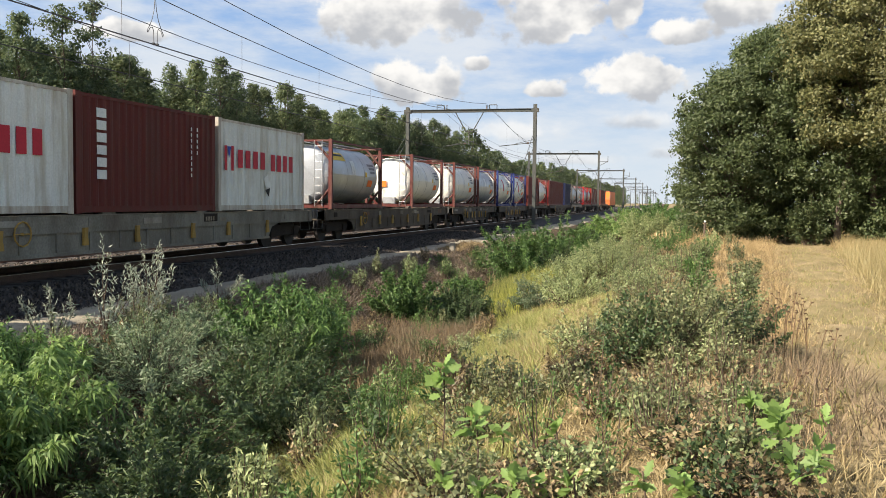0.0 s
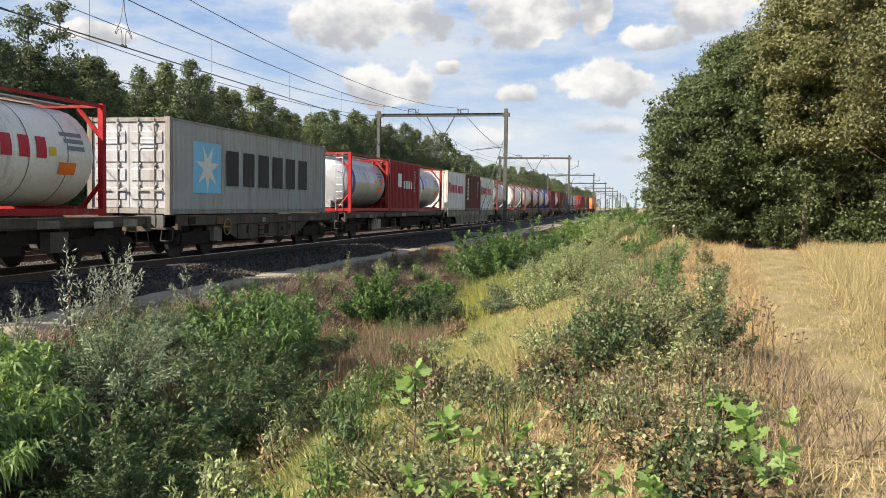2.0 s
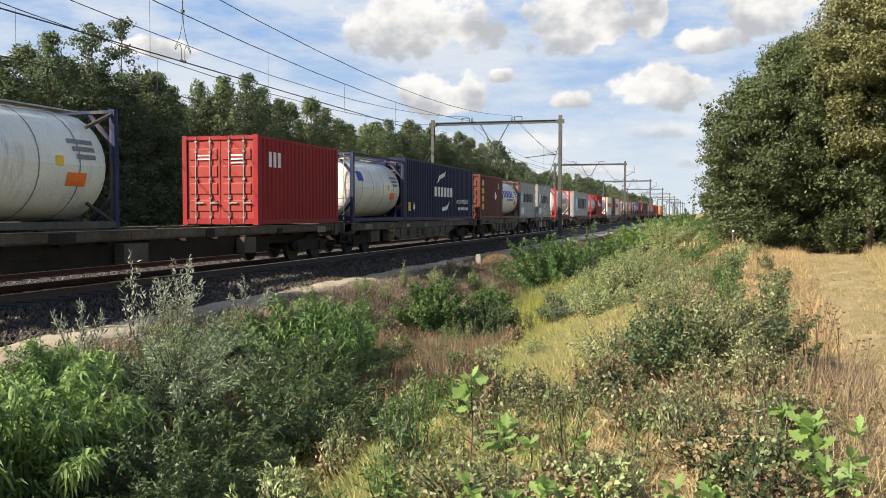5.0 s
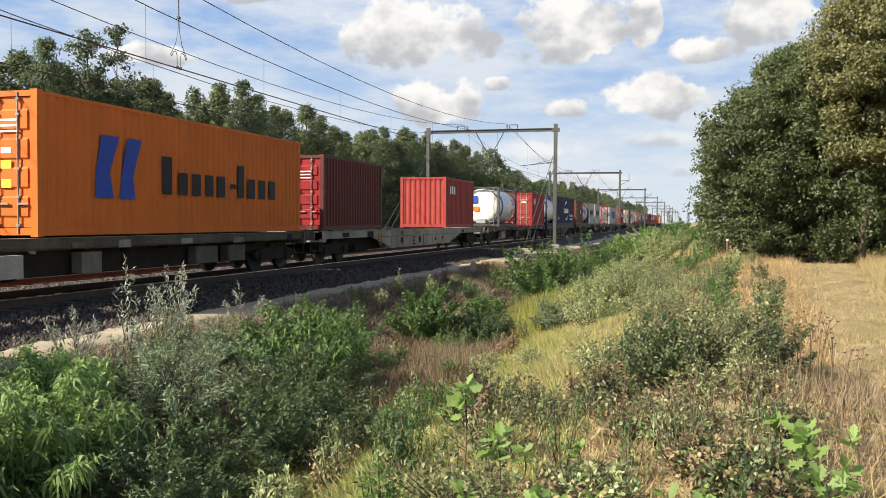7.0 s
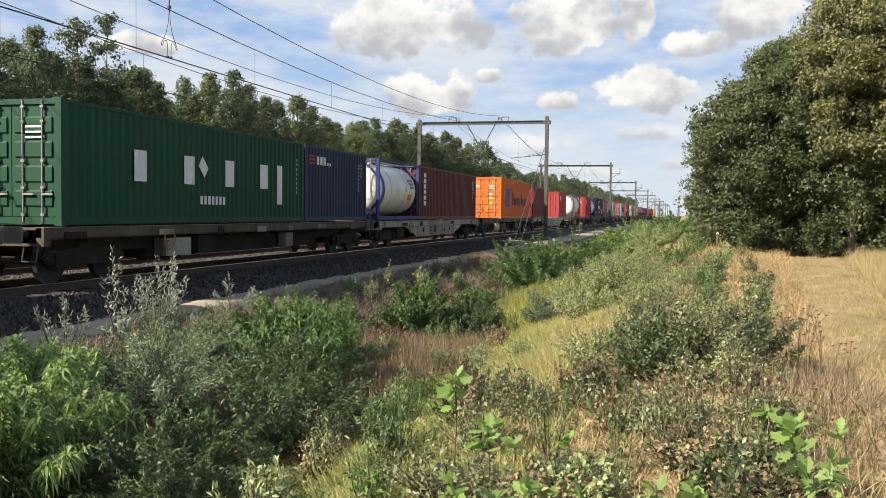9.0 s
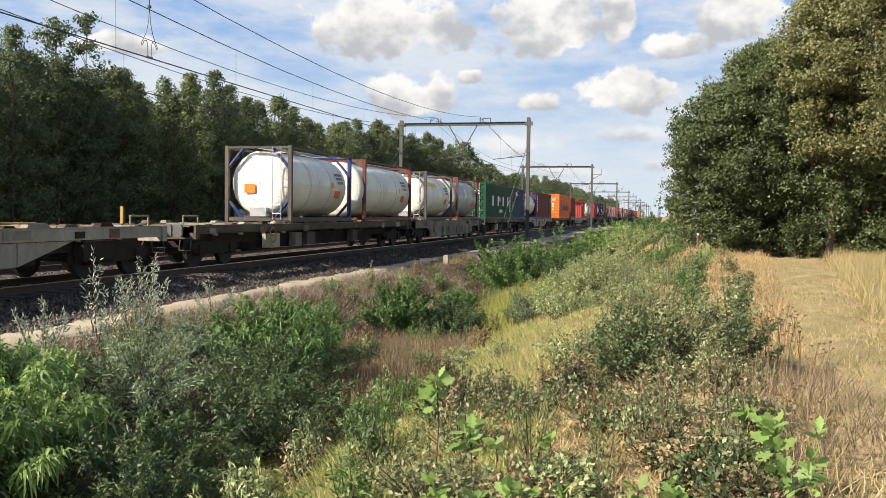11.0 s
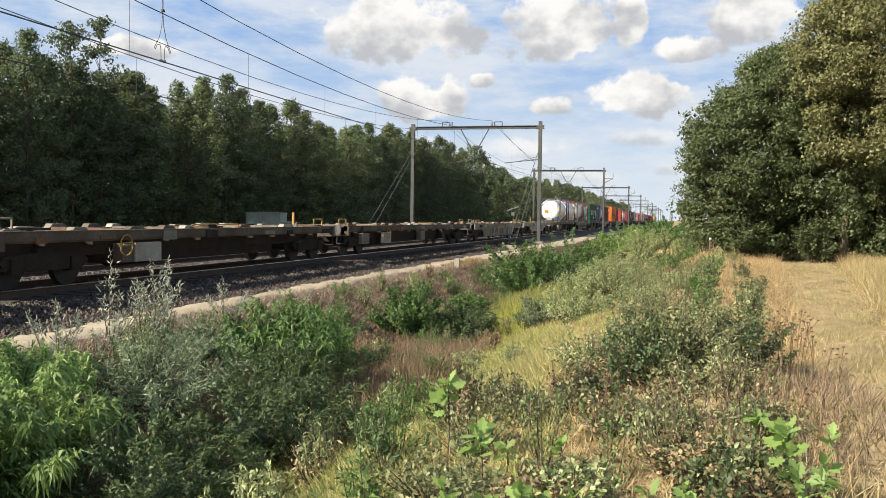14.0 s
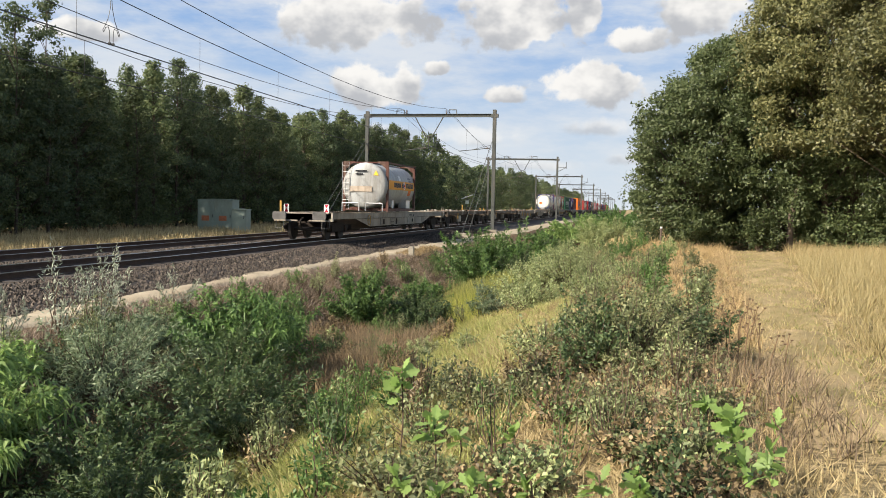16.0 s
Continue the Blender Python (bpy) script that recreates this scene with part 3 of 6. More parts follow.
def tank_container(label, tank_mat, frame_mat, length=6.058, bands=3, top_rail=True, r=1.12, front_mat=None, brace=True, height=2.591, over=0.0, brace_mat=None):
    W, H = 1.219, height
    c = thing("tank_container", label, "tank container", "containers on the train")
    ends = ((0.0, frame_mat), (length - 0.14, front_mat or frame_mat))
    for y, m in ends:
        s = Shape()
        for x in (-W, W - 0.13):
            s.box(x, x + 0.13, y, y + 0.14, 0, H)
        s.box(-W + 0.13, W - 0.13, y + 0.02, y + 0.12, 0.04, 0.16)
        s.box(-W + 0.13, W - 0.13, y + 0.02, y + 0.12, H - 0.09, H - 0.02)
        if over:
            for sx in (-1, 1):
                s.prism([(sx * W, 2.1), (sx * W, H), (sx * 0.6, H)][::sx], "y", y + 0.03, y + 0.1)
        ef = part("end_frame", s, m, c)
        if brace:
            for sx in (-1, 1):
                for z0, z1 in ((0.75, 0.1), (H - 0.75, H - 0.1)):
                    part("brace", Shape().tube((sx * (W - 0.1), y + 0.07, z0), (sx * 0.55, y + 0.07, z1), 0.055, 6), brace_mat or m, ef)
    s = Shape()
    for x in (-W, W - 0.1):
        s.box(x + 0.005, x + 0.1, 0.14, length - 0.14, 0.03, 0.17)
        if top_rail:
            s.box(x + 0.02, x + 0.08, 0.14, length - 0.14, H - 0.10, H - 0.03)
    for y in (0.9, length - 1.1):
        s.box(-W + 0.1, W - 0.1, y, y + 0.14, 0.05, 0.22)
    if not top_rail:
        for y0, y1 in ((0.1, 0.75), (length - 0.1, length - 0.75)):
            for x in (-1, 1):
                s.tube((x * (W - 0.07), y0, H - 0.1), (x * 0.95, y1, H - 0.45), 0.04)
                s.tube((x * (W - 0.07), y0, 0.15), (x * 0.95, y1, 0.55), 0.04)
    part("side_rail", s, frame_mat, c)
    zc = 1.33
    s = Shape()
    N = 28
    prof = [(0.16, 0.02), (0.175, 0.42), (0.20, 0.70), (0.245, 0.88), (0.30, 0.955), (0.40, 1.0)]
    sh = over + (0.16 if over else 0.0)
    prof = [(y - sh, k * r) for y, k in prof] + [(length - y + sh, k * r) for y, k in prof[::-1]]
    s.strip([[(rr * math.cos(2 * math.pi * i / N), y, zc + rr * math.sin(2 * math.pi * i / N)) for i in range(N + 1)] for y, rr in prof])
    tank = part("tank", s, tank_mat, c, smooth=True)
    grey = surface("cladding_band", (0.22, 0.22, 0.22), 0.5, 0.3, var=0.2)
    for i in range(bands):
        y = length * (i + 1) / (bands + 1)
        s = Shape()
        s.strip([[((r + 0.006) * math.cos(2 * math.pi * k / N), y + dy, zc + (r + 0.006) * math.sin(2 * math.pi * k / N)) for k in range(N + 1)] for dy in (-0.02, 0.02)])
        part("band", s, grey, tank)
    part("walkway", Shape().box(-0.25, 0.35, 0.2, length - 0.2, H - 0.06, H - 0.03).box(-0.1, 0.2, length * 0.5 - 0.2, length * 0.5 + 0.2, H - 0.12, H - 0.04), CHROME, c)
    lad = Shape()
    la, lb = (0.55, 0.85) if not over else (-1.15, -0.8)
    ly = -0.02 - over
    for x in (la, lb):
        lad.tube((x, ly, 0.1), (x, ly, H - 0.05), 0.016, 5)
    for k in range(8):
        lad.tube((la, ly, 0.3 + 0.29 * k), (lb, ly, 0.3 + 0.29 * k), 0.013, 5)
    part("ladder", lad, CHROME, c)
    if not over:
        part("hazard_plate", Shape().box(-0.55, -0.15, 0.12, 0.125, 1.0, 1.3), ORANGE, c, "orange hazard plate")
    m = Shape()
    round_patch(m, r + 0.008, zc, length - 1.6, length - 1.0, -22, -8)
    part("hazard_plate", m, ORANGE, c, "orange hazard plate")
    marks(c, surface("grey_print", (0.18, 0.18, 0.2), 0.6), lambda m: [round_patch(m, r + 0.008, zc, length - 1.5 + 0.1 * k, length - 0.7, 22 - 8 * k, 27 - 8 * k, 2) for k in range(3)])
    marks(c, WHITE, lambda m: round_patch(m, r + 0.007, zc, length * 0.42, length * 0.42 + 0.42, 2, 30), "white label")
    marks(c, YELLOW, lambda m: round_patch(m, r + 0.008, zc, length - 1.95, length - 1.72, -2, 8), "yellow warning label")
    part("valve_box", Shape().box(-0.3, 0.3, 0.02, 0.3, 0.2, 0.5), CHROME, c)
    return c


def tank_label(c, mat, y0, y1, a0, a1, r=1.128, label=""):
    s = Shape()
    round_patch(s, r, 1.33, y0, y1, a0, a1, 10)
    part("marking", s, mat, c, label)


def marks(c, mat, fn, label=""):
    """Each bar or figure of a marking is a part of its own."""
    s = Shape()
    fn(s)
    for k0, k1, f0, f1 in s.pieces():
        one = Shape()
        one.v, one.f = s.v[k0:k1], [tuple(i - k0 for i in f) for f in s.f[f0:f1]]
        part("marking", one, mat, c, label)


def lettering(c, text, y, z, width, mat, x=1.223):
    """Painted words on a side wall, in the built-in font."""
    cu = bpy.data.curves.new("lettering", "FONT")
    cu.body, cu.extrude = text, 0.002
    ob = bpy.data.objects.new("lettering", cu)
    me = bpy.data.meshes.new_from_object(ob)
    bpy.data.objects.remove(ob)
    k = width / max(v.co.x for v in me.vertices)
    for v in me.vertices:
        v.co = (x + v.co.z, y + v.co.x * k, z + v.co.y * k)
    me.materials.clear()
    me.materials.append(mat)
    lt = new("lettering", me)
    lt.parent = c


def star(s, y, z, r, x=1.224, points=7):
    pts = []
    for i in range(points * 2):
        a = math.pi * i / points + 0.2
        rr = r if i % 2 == 0 else r * 0.38
        pts.append((y + rr * math.cos(a), z + rr * math.sin(a)))
    s.prism(pts, "x", x, x + 0.004)


# wagons
wagon_grey = surface("dirty_grey_brown_wagon_paint", (0.125, 0.105, 0.082), 0.8, var=0.3, scale=1.6, fine=20, bump=0.15, dirt=(0.05, 0.033, 0.022), dirt_amount=0.6, spec=0.2)
wagon_light = surface("pale_grey_wagon_paint", (0.36, 0.33, 0.275), 0.75, var=0.2, scale=1.4, fine=20, bump=0.1, dirt=(0.13, 0.09, 0.06), dirt_amount=0.5, spec=0.2)
wagon_mid = surface("worn_grey_wagon_paint", (0.24, 0.22, 0.18), 0.8, var=0.25, scale=1.5, fine=20, bump=0.12, dirt=(0.085, 0.058, 0.04), dirt_amount=0.5, spec=0.2)
wagon_dark = surface("brake_dust_brown", (0.032, 0.025, 0.02), 0.9, var=0.3, scale=2, fine=24, bump=0.2, spec=0.15)
wheel_steel = surface("worn_wheel_steel", (0.022, 0.018, 0.016), 0.75, 0.1, var=0.3, scale=3)
buffer_steel = surface("grey_buffer_steel", (0.11, 0.105, 0.10), 0.6, 0.3, var=0.25, scale=4)
# dirty tan, lightened to carry the sunlight that catches the deck tops
lit_deck_tan = surface("worn_sunlit_deck_tan", (0.30, 0.255, 0.19), 0.8, var=0.3, scale=2, fine=22, bump=0.15, dirt=(0.13, 0.09, 0.06), dirt_amount=0.5, spec=0.2)
lever_yellow = surface("dull_yellow_lever", (0.36, 0.21, 0.045), 0.7, var=0.25, scale=4, dirt=(0.14, 0.09, 0.04))


def bogie_mesh():
    fr = Shape()
    for x in (-1.02, 0.9):
        fr.prism([(-1.35, 0.55), (-1.2, 0.42), (-0.5, 0.36), (0.5, 0.36), (1.2, 0.42), (1.35, 0.55), (1.2, 0.66), (0.55, 0.72), (-0.55, 0.72), (-1.2, 0.66)], "x", x, x + 0.12)
        for y in (-0.9, 0.9):
            fr.box(x - 0.05, x + 0.17, y - 0.17, y + 0.17, 0.33, 0.63)
            fr.tube((x + 0.06, y - 0.28, 0.4), (x + 0.06, y - 0.28, 0.64), 0.07, 8)
            fr.tube((x + 0.06, y + 0.28, 0.4), (x + 0.06, y + 0.28, 0.64), 0.07, 8)
    fr.box(-1.0, 1.0, -0.25, 0.25, 0.5, 0.82)
    wh = Shape()
    for x in (-0.82, 0.68):
        wh.tube((x, 0, 0.46), (x + 0.135, 0, 0.46), 0.46, 20)
    wh.tube((-1.0, 0, 0.46), (1.0, 0, 0.46), 0.08, 8)
    return fr.mesh("bogie", wagon_dark), wh.mesh("wheelset", wheel_steel)


BOGIE, WHEELS = bogie_mesh()


def wagon(length, style, body, label, tail=False):
    """A flat container wagon; its rear buffers stand at y = 0."""
    w = thing("container_wagon", label, "wagon", "wagons of the train")
    e = 0.62
    a, b = e, length - e
    for x in (-1.24, 1.12):
        s = Shape().box(x, x + 0.12, a, b, {"pocket": 0.80, "beam": 0.97}.get(style, 0.90), 1.16)
        sill = part("side_sill", s, body, w)
        part("sill_flange", Shape().box(x - 0.02, x + 0.14, a, b, 1.161, 1.166), body, sill)
    # thin strips added on the sills; their pale tan paints the sunlit top faces
    for x in (-1.262, 1.09):
        part("deck_plate", Shape().box(x, x + 0.172, a + 0.02, b - 0.02, 1.166, 1.178), lit_deck_tan, w, "tan strip on the sill, sunlight put into its colour")
    s = Shape().box(-0.25, 0.25, a, b, 0.72, 1.10)
    n = int((b - a) / 1.5)
    for i in range(n + 1):
        y = a + (b - a - 0.14) * i / n
        s.box(-1.12, 1.12, y, y + 0.14, 0.86, 1.12)
    # dark strips and a deep box added for the blackness of the shade beneath
    for x in (-0.85, 0.73):
        s.box(x, x + 0.12, a + 0.6, b - 0.6, 0.62, 1.0)
    s.box(-0.8, 0.8, a + 4.3, b - 4.3, 0.38, 0.62)
    s.tube((0.5, a + 4.5, 0.5), (0.5, a + 6.2, 0.5), 0.2, 10)
    part("underframe", s, wagon_dark, w)
    for y in (a, b - 0.2):
        part("headstock", Shape().box(-1.3, 1.3, y, y + 0.2, 0.80, 1.17), body, w)
    for end, d in ((a, -1), (b, 1)):
        for x in (-0.875, 0.875):
            s = Shape().tube((x, end, 1.03), (x, end + d * 0.42, 1.03), 0.09, 10)
            bf = part("buffer", s, wagon_dark, w)
            part("buffer_head", Shape().prism([(x - 0.26, 0.87), (x + 0.26, 0.87), (x + 0.29, 0.93), (x + 0.29, 1.14), (x + 0.26, 1.2), (x - 0.26, 1.2), (x - 0.29, 1.14), (x - 0.29, 0.93)], "y", *sorted((end + d * 0.42, end + d * 0.5))), buffer_steel, bf)
        s = Shape().line([(0, end, 0.95), (0, end + d * 0.3, 0.85), (0.02, end + d * 0.5, 0.62), (0, end + d * 0.2, 0.55)], 0.04)
        part("coupling", s, wagon_dark, w)
        for x in (-1.18, 1.18):
            part("hand_rail", Shape().line([(x, end + d * 0.02, 0.78), (x, end + d * 0.08, 0.5), (x * 0.72, end + d * 0.08, 0.5), (x * 0.72, end + d * 0.02, 0.78)], 0.016), galv, w)
    for sx in (-1, 1):
        s = Shape()
        x = sx * 1.18
        if style in ("trap", "tail"):
            m0, m1 = (0.31, 0.69) if style == "trap" else (0.26, 0.74)
            lo = 0.42 if style == "trap" else 0.5
            pts = [(a + (b - a) * (m0 - 0.10), 0.885), (a + (b - a) * m0, lo), (a + (b - a) * m1, lo), (a + (b - a) * (m1 + 0.10), 0.885)]
            s.prism(pts, "x", x - 0.02, x + 0.02)
            for k in range(7):
                y = a + (b - a) * (m0 + (m1 - m0) * k / 6)
                s.box(x - 0.05, x + 0.055, y - 0.04, y + 0.04, lo + 0.03, 0.88)
        elif style == "pocket":
            y0, y1 = a + 3.3, b - 3.3
            pts = [(y0 - 0.9, 0.82), (y0 - 0.25, 0.68), (y0, 0.36), (y1, 0.36), (y1 + 0.25, 0.68), (y1 + 0.9, 0.82)]
            s.prism(pts, "x", x - 0.02, x + 0.02)
            s.box(x - 0.06, x + 0.06, y0, y1, 0.33, 0.40)
            for k in range(12):
                y = y0 + 0.2 + (y1 - y0 - 0.4) * k / 11
                s.box(x - 0.05, x + 0.05, y - 0.05, y + 0.05, 0.4, 0.82)
        else:
            s.box(x - 0.04, x + 0.0, a + 0.2, b - 0.2, 0.93, 0.985)
        part("side_plate", s, body, w)
    if style in ("trap", "tail"):
        for k, (u, z0, z1, wd) in enumerate(((0.36, 0.58, 0.82, 0.3), (0.47, 0.55, 0.85, 0.34), (0.58, 0.6, 0.74, 0.22), (0.63, 0.62, 0.8, 0.26))):
            y = a + (b - a) * u
            part("hatch", Shape().box(1.201, 1.206, y, y + wd, z0, z1), wagon_dark, w, "dark hatch")
        for k in range(3):
            part("step", Shape().box(1.206, 1.25, a + (b - a) * 0.43, a + (b - a) * 0.43 + 0.36, 0.5 + 0.15 * k, 0.53 + 0.15 * k), wagon_dark, w)
    if style == "pocket":
        for k in range(6):
            y = a + 3.9 + (b - a - 7.8) * k / 5 + (0.3 if k % 2 else 0)
            part("lever", Shape().prism([(y, 0.52), (y + 0.17, 0.52), (y + 0.13, 0.72), (y + 0.15, 0.9), (y + 0.02, 0.9)], "x", 1.24, 1.30), lever_yellow, w, "dull yellow lever")
        for y in (a + 0.9, a + 1.9):
            part("rail_loop", Shape().line([(1.0, y, 1.16), (1.0, y, 1.40), (1.0, y + 0.7, 1.40), (1.0, y + 0.7, 1.16)], 0.022), lit_deck_tan, w)
        for k in range(4):
            y = a + 3.0 + (b - a - 6.6) * k / 3
            for x in (-1.2, 1.04):
                part("guide", Shape().prism([(y, 1.16), (y + 0.6, 1.16), (y + 0.5, 1.28), (y + 0.18, 1.28)], "x", x, x + 0.16), body, w)
    else:
        if style == "beam":
            y = a + 4.6
            part("brake_box", Shape().box(1.08, 1.2, y, y + 1.1, 0.42, 0.86), wagon_light, w, "pale grey brake box")
    hy = a + (b - a) * 0.24
    hw = Shape()
    for k in range(12):
        p, q = 2 * math.pi * k / 12, 2 * math.pi * (k + 1) / 12
        hw.tube((1.28, hy + 0.24 * math.cos(p), 0.82 + 0.24 * math.sin(p)), (1.28, hy + 0.24 * math.cos(q), 0.82 + 0.24 * math.sin(q)), 0.018, 5)
    hw.tube((1.28, hy - 0.24, 0.82), (1.28, hy + 0.24, 0.82), 0.014, 5).tube((1.2, hy, 0.82), (1.29, hy, 0.82), 0.03, 6)
    part("hand_wheel", hw, lever_yellow, w)
    for y in (a + 1.0, a + 7.2, length * 0.5, b - 7.2, b - 1.0):
        for x in (-1.2, 1.08):
            part("spigot", Shape().box(x, x + 0.12, y - 0.09, y + 0.09, 1.178, 1.199), wagon_dark, w)
    if style in ("pocket", "tail"):
        marks(w, lit_deck_tan if style != "tail" else BLACK, lambda m: (word(m, length * 0.5 + 2.2, 0.95, 0.11, 4, 0.13, x=1.262), m.box(1.262, 1.265, length * 0.5 + 3.0, length * 0.5 + 3.35, 0.93, 1.03)))
    for y in (2.35, length - 2.35):
        bo = new("bogie", BOGIE)
        bo.parent, bo.location = w, (0, y, 0)
        for dy in (-0.9, 0.9):
            o = new("wheelset", WHEELS)
            o.parent, o.location = bo, (0, dy, 0)
    if tail:
        for x in (-1.05, 0.75):
            tl = part("tail_board", Shape().box(x, x + 0.22, a + 0.5, a + 0.52, 1.17, 1.52), WHITE, w, "white and red tail board")
            part("red_triangle", Shape().prism([(x + 0.02, 1.19), (x + 0.20, 1.19), (x + 0.11, 1.34)], "y", a + 0.494, a + 0.499)
                 .prism([(x + 0.11, 1.36), (x + 0.20, 1.50), (x + 0.02, 1.50)], "y", a + 0.494, a + 0.499), RED, tl)
    if style == "tail" or style == "beam":
        part("stake", Shape().box(-1.16, -1.08, a + 0.3, a + 0.38, 1.16, 1.66), lever_yellow, w, "yellow stake")
    return w


def deck_fittings(w, length, seed):
    """Folded spigot frames, latch boxes, rails and rusty plates on an empty deck."""
    rnd = random.Random(seed)
    rusty = surface("rust_orange_fitting", (0.15, 0.08, 0.045), 0.85, var=0.35, scale=5, dirt=(0.08, 0.045, 0.03), dirt_amount=0.5)
    a, b = 0.9, length - 0.9
    y = a
    while y < b - 0.8:
        d = rnd.uniform(0.35, 0.9)
        for x in (-1.16, 0.98):
            if rnd.random() < 0.75:
                h = rnd.uniform(0.03, 0.10)
                part("latch_frame", Shape().prism([(y, 1.178), (y + d, 1.178), (y + d * 0.8, 1.178 + h), (y + d * 0.15, 1.178 + h)], "x", x, x + 0.18), rnd.choice((rusty, wagon_light, wagon_mid, wagon_grey, wagon_dark)), w)
        if rnd.random() < 0.5:
            part("cross_plate", Shape().box(-0.95, 0.95, y, y + 0.16, 1.13, 1.20), rnd.choice((rusty, wagon_mid, lit_deck_tan)), w)
        y += d + rnd.uniform(0.3, 0.9)
    for y in (0.75, length - 1.55):
        part("end_rail", Shape().line([(0.85, y, 1.17), (0.85, y, 1.42), (0.85, y + 0.8, 1.42), (0.85, y + 0.8, 1.17)], 0.024), lever_yellow if rnd.random() < 0.5 else lit_deck_tan, w)
    y = rnd.uniform(0.25, 0.6) * length
    part("side_rail", Shape().tube((1.12, y, 1.27), (1.12, y + 2.6, 1.27), 0.022).tube((1.12, y, 1.17), (1.12, y, 1.27), 0.02).tube((1.12, y + 2.6, 1.17), (1.12, y + 2.6, 1.27), 0.02), lever_yellow, w, "dull yellow rail")
    side_fittings(w, length, rnd, rusty)


def side_fittings(w, length, rnd, rusty):
    """Panels, ribs, boxes and hoses along the near side of a wagon."""
    a, b = 0.9, length - 0.9
    for k in range(7):
        y = a + (b - a) * (k + rnd.uniform(0.1, 0.7)) / 7
        part("side_panel", Shape().box(1.245, 1.262, y, y + rnd.uniform(0.25, 0.8), rnd.uniform(0.9, 0.97), rnd.uniform(1.06, 1.14)), rnd.choice((wagon_light, wagon_mid, wagon_dark, rusty)), w)
    for k in range(3):
        y = a + 1.5 + (b - a - 3) * rnd.random()
        part("tool_box", Shape().box(0.9, 1.15, y, y + rnd.uniform(0.5, 1.1), 0.42, 0.86), rnd.choice((wagon_mid, wagon_dark, wagon_grey)), w)


def locomotive():
    c = thing("electric_locomotive", "orange electric locomotive at the head of the train", "locomotive")
    ora = paint("orange_locomotive_paint", (0.70, 0.17, 0.03))
    L = 19.0
    s = Shape().prism([(0.0, 1.0), (L, 1.0), (L, 2.1), (L - 0.9, 3.75), (0.9, 3.75), (0.0, 2.1)], "x", -1.45, 1.45)
    part("body", s, ora, c)
    part("roof", Shape().box(-1.2, 1.2, 1.2, L - 1.2, 3.75, 3.95), wagon_grey, c)
    glass = surface("cab_glass", (0.02, 0.025, 0.03), 0.1, var=0.05)
    for y in (0.55, L - 0.55):
        d = -1 if y < 2 else 1
        part("windscreen", Shape().prism([(y + d * 0.36, 2.25), (y + d * 0.40, 2.25), (y - d * 0.12, 3.2), (y - d * 0.16, 3.2)], "x", -1.2, 1.2), glass, c)
        for x in (-1.46, 1.44):
            part("side_window", Shape().box(x, x + 0.02, y - d * 0.8 - 0.4, y - d * 0.8 + 0.4, 2.4, 3.1), glass, c)
    part("skirt", Shape().box(-1.35, 1.35, 0.3, L - 0.3, 0.55, 1.0), wagon_dark, c)
    for y in (4.0, L - 4.0):
        bo = new("bogie", BOGIE)
        bo.parent, bo.location = c, (0, y, 0)
        for dy in (-0.9, 0.9):
            o = new("wheelset", WHEELS)
            o.parent, o.location = bo, (0, dy, 0)
    part("pantograph", Shape().line([(0, 4.2, 3.95), (0, 6.0, 4.7), (0, 4.6, 5.5)], 0.04).tube((-0.8, 4.6, 5.5), (0.8, 4.6, 5.5), 0.03), galv, c)
    return c


def ride(ob, s, z):
    MOVERS.append((ob, s, z))


# paints of the loads
maroon = paint("faded_maroon_container_paint", (0.115, 0.022, 0.018), amount=0.35, dirt=(0.09, 0.045, 0.035))
brown = paint("red_brown_container_paint", (0.135, 0.040, 0.030), amount=0.35, dirt=(0.10, 0.05, 0.035))
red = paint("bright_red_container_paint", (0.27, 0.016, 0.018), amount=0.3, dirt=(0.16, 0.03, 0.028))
# a slightly paler red, for one pair of doors, one whole container and some stripes
coral = paint("coral_red_container_paint", (0.31, 0.042, 0.034), amount=0.3, dirt=(0.24, 0.06, 0.045))
offwhite = paint("chalky_white_container_paint", (0.74, 0.74, 0.70), amount=0.42, dirt=(0.40, 0.33, 0.22))
palegrey = paint("pale_grey_container_paint", (0.38, 0.39, 0.375), amount=0.35, dirt=(0.27, 0.22, 0.16))
navy = paint("dark_navy_container_paint", (0.010, 0.015, 0.050), amount=0.3, dirt=(0.024, 0.026, 0.050))
slate = paint("slate_blue_container_paint", (0.022, 0.032, 0.075), amount=0.35, dirt=(0.05, 0.05, 0.08))
orange = paint("orange_container_paint", (0.60, 0.14, 0.022), amount=0.25, dirt=(0.42, 0.13, 0.03))
green = paint("bottle_green_container_paint", (0.010, 0.062, 0.032), amount=0.3, dirt=(0.024, 0.052, 0.032))
tank_white = paint("cream_white_tank_shell", (0.76, 0.74, 0.66), 0.35, amount=0.25, dirt=(0.45, 0.42, 0.34))
tank_silver = surface("brushed_tank_shell", (0.46, 0.48, 0.50), 0.42, 0.55, var=0.12, scale=0.8, fine=18, bump=0.03, dirt=(0.25, 0.25, 0.25), dirt_amount=0.3)
tank_grey = paint("grey_tank_shell", (0.42, 0.43, 0.42), 0.4, amount=0.5, dirt=(0.21, 0.19, 0.165))
f_brown = paint("brown_red_tank_frame", (0.115, 0.028, 0.024), amount=0.35)
f_rust = paint("dull_rust_brown_tank_frame", (0.085, 0.032, 0.025), amount=0.35)
f_red = paint("bright_red_tank_frame", (0.34, 0.014, 0.016), amount=0.25)
f_blue = paint("blue_tank_frame", (0.018, 0.032, 0.15), amount=0.3)
f_navy = paint("navy_tank_frame", (0.015, 0.022, 0.07), amount=0.3)
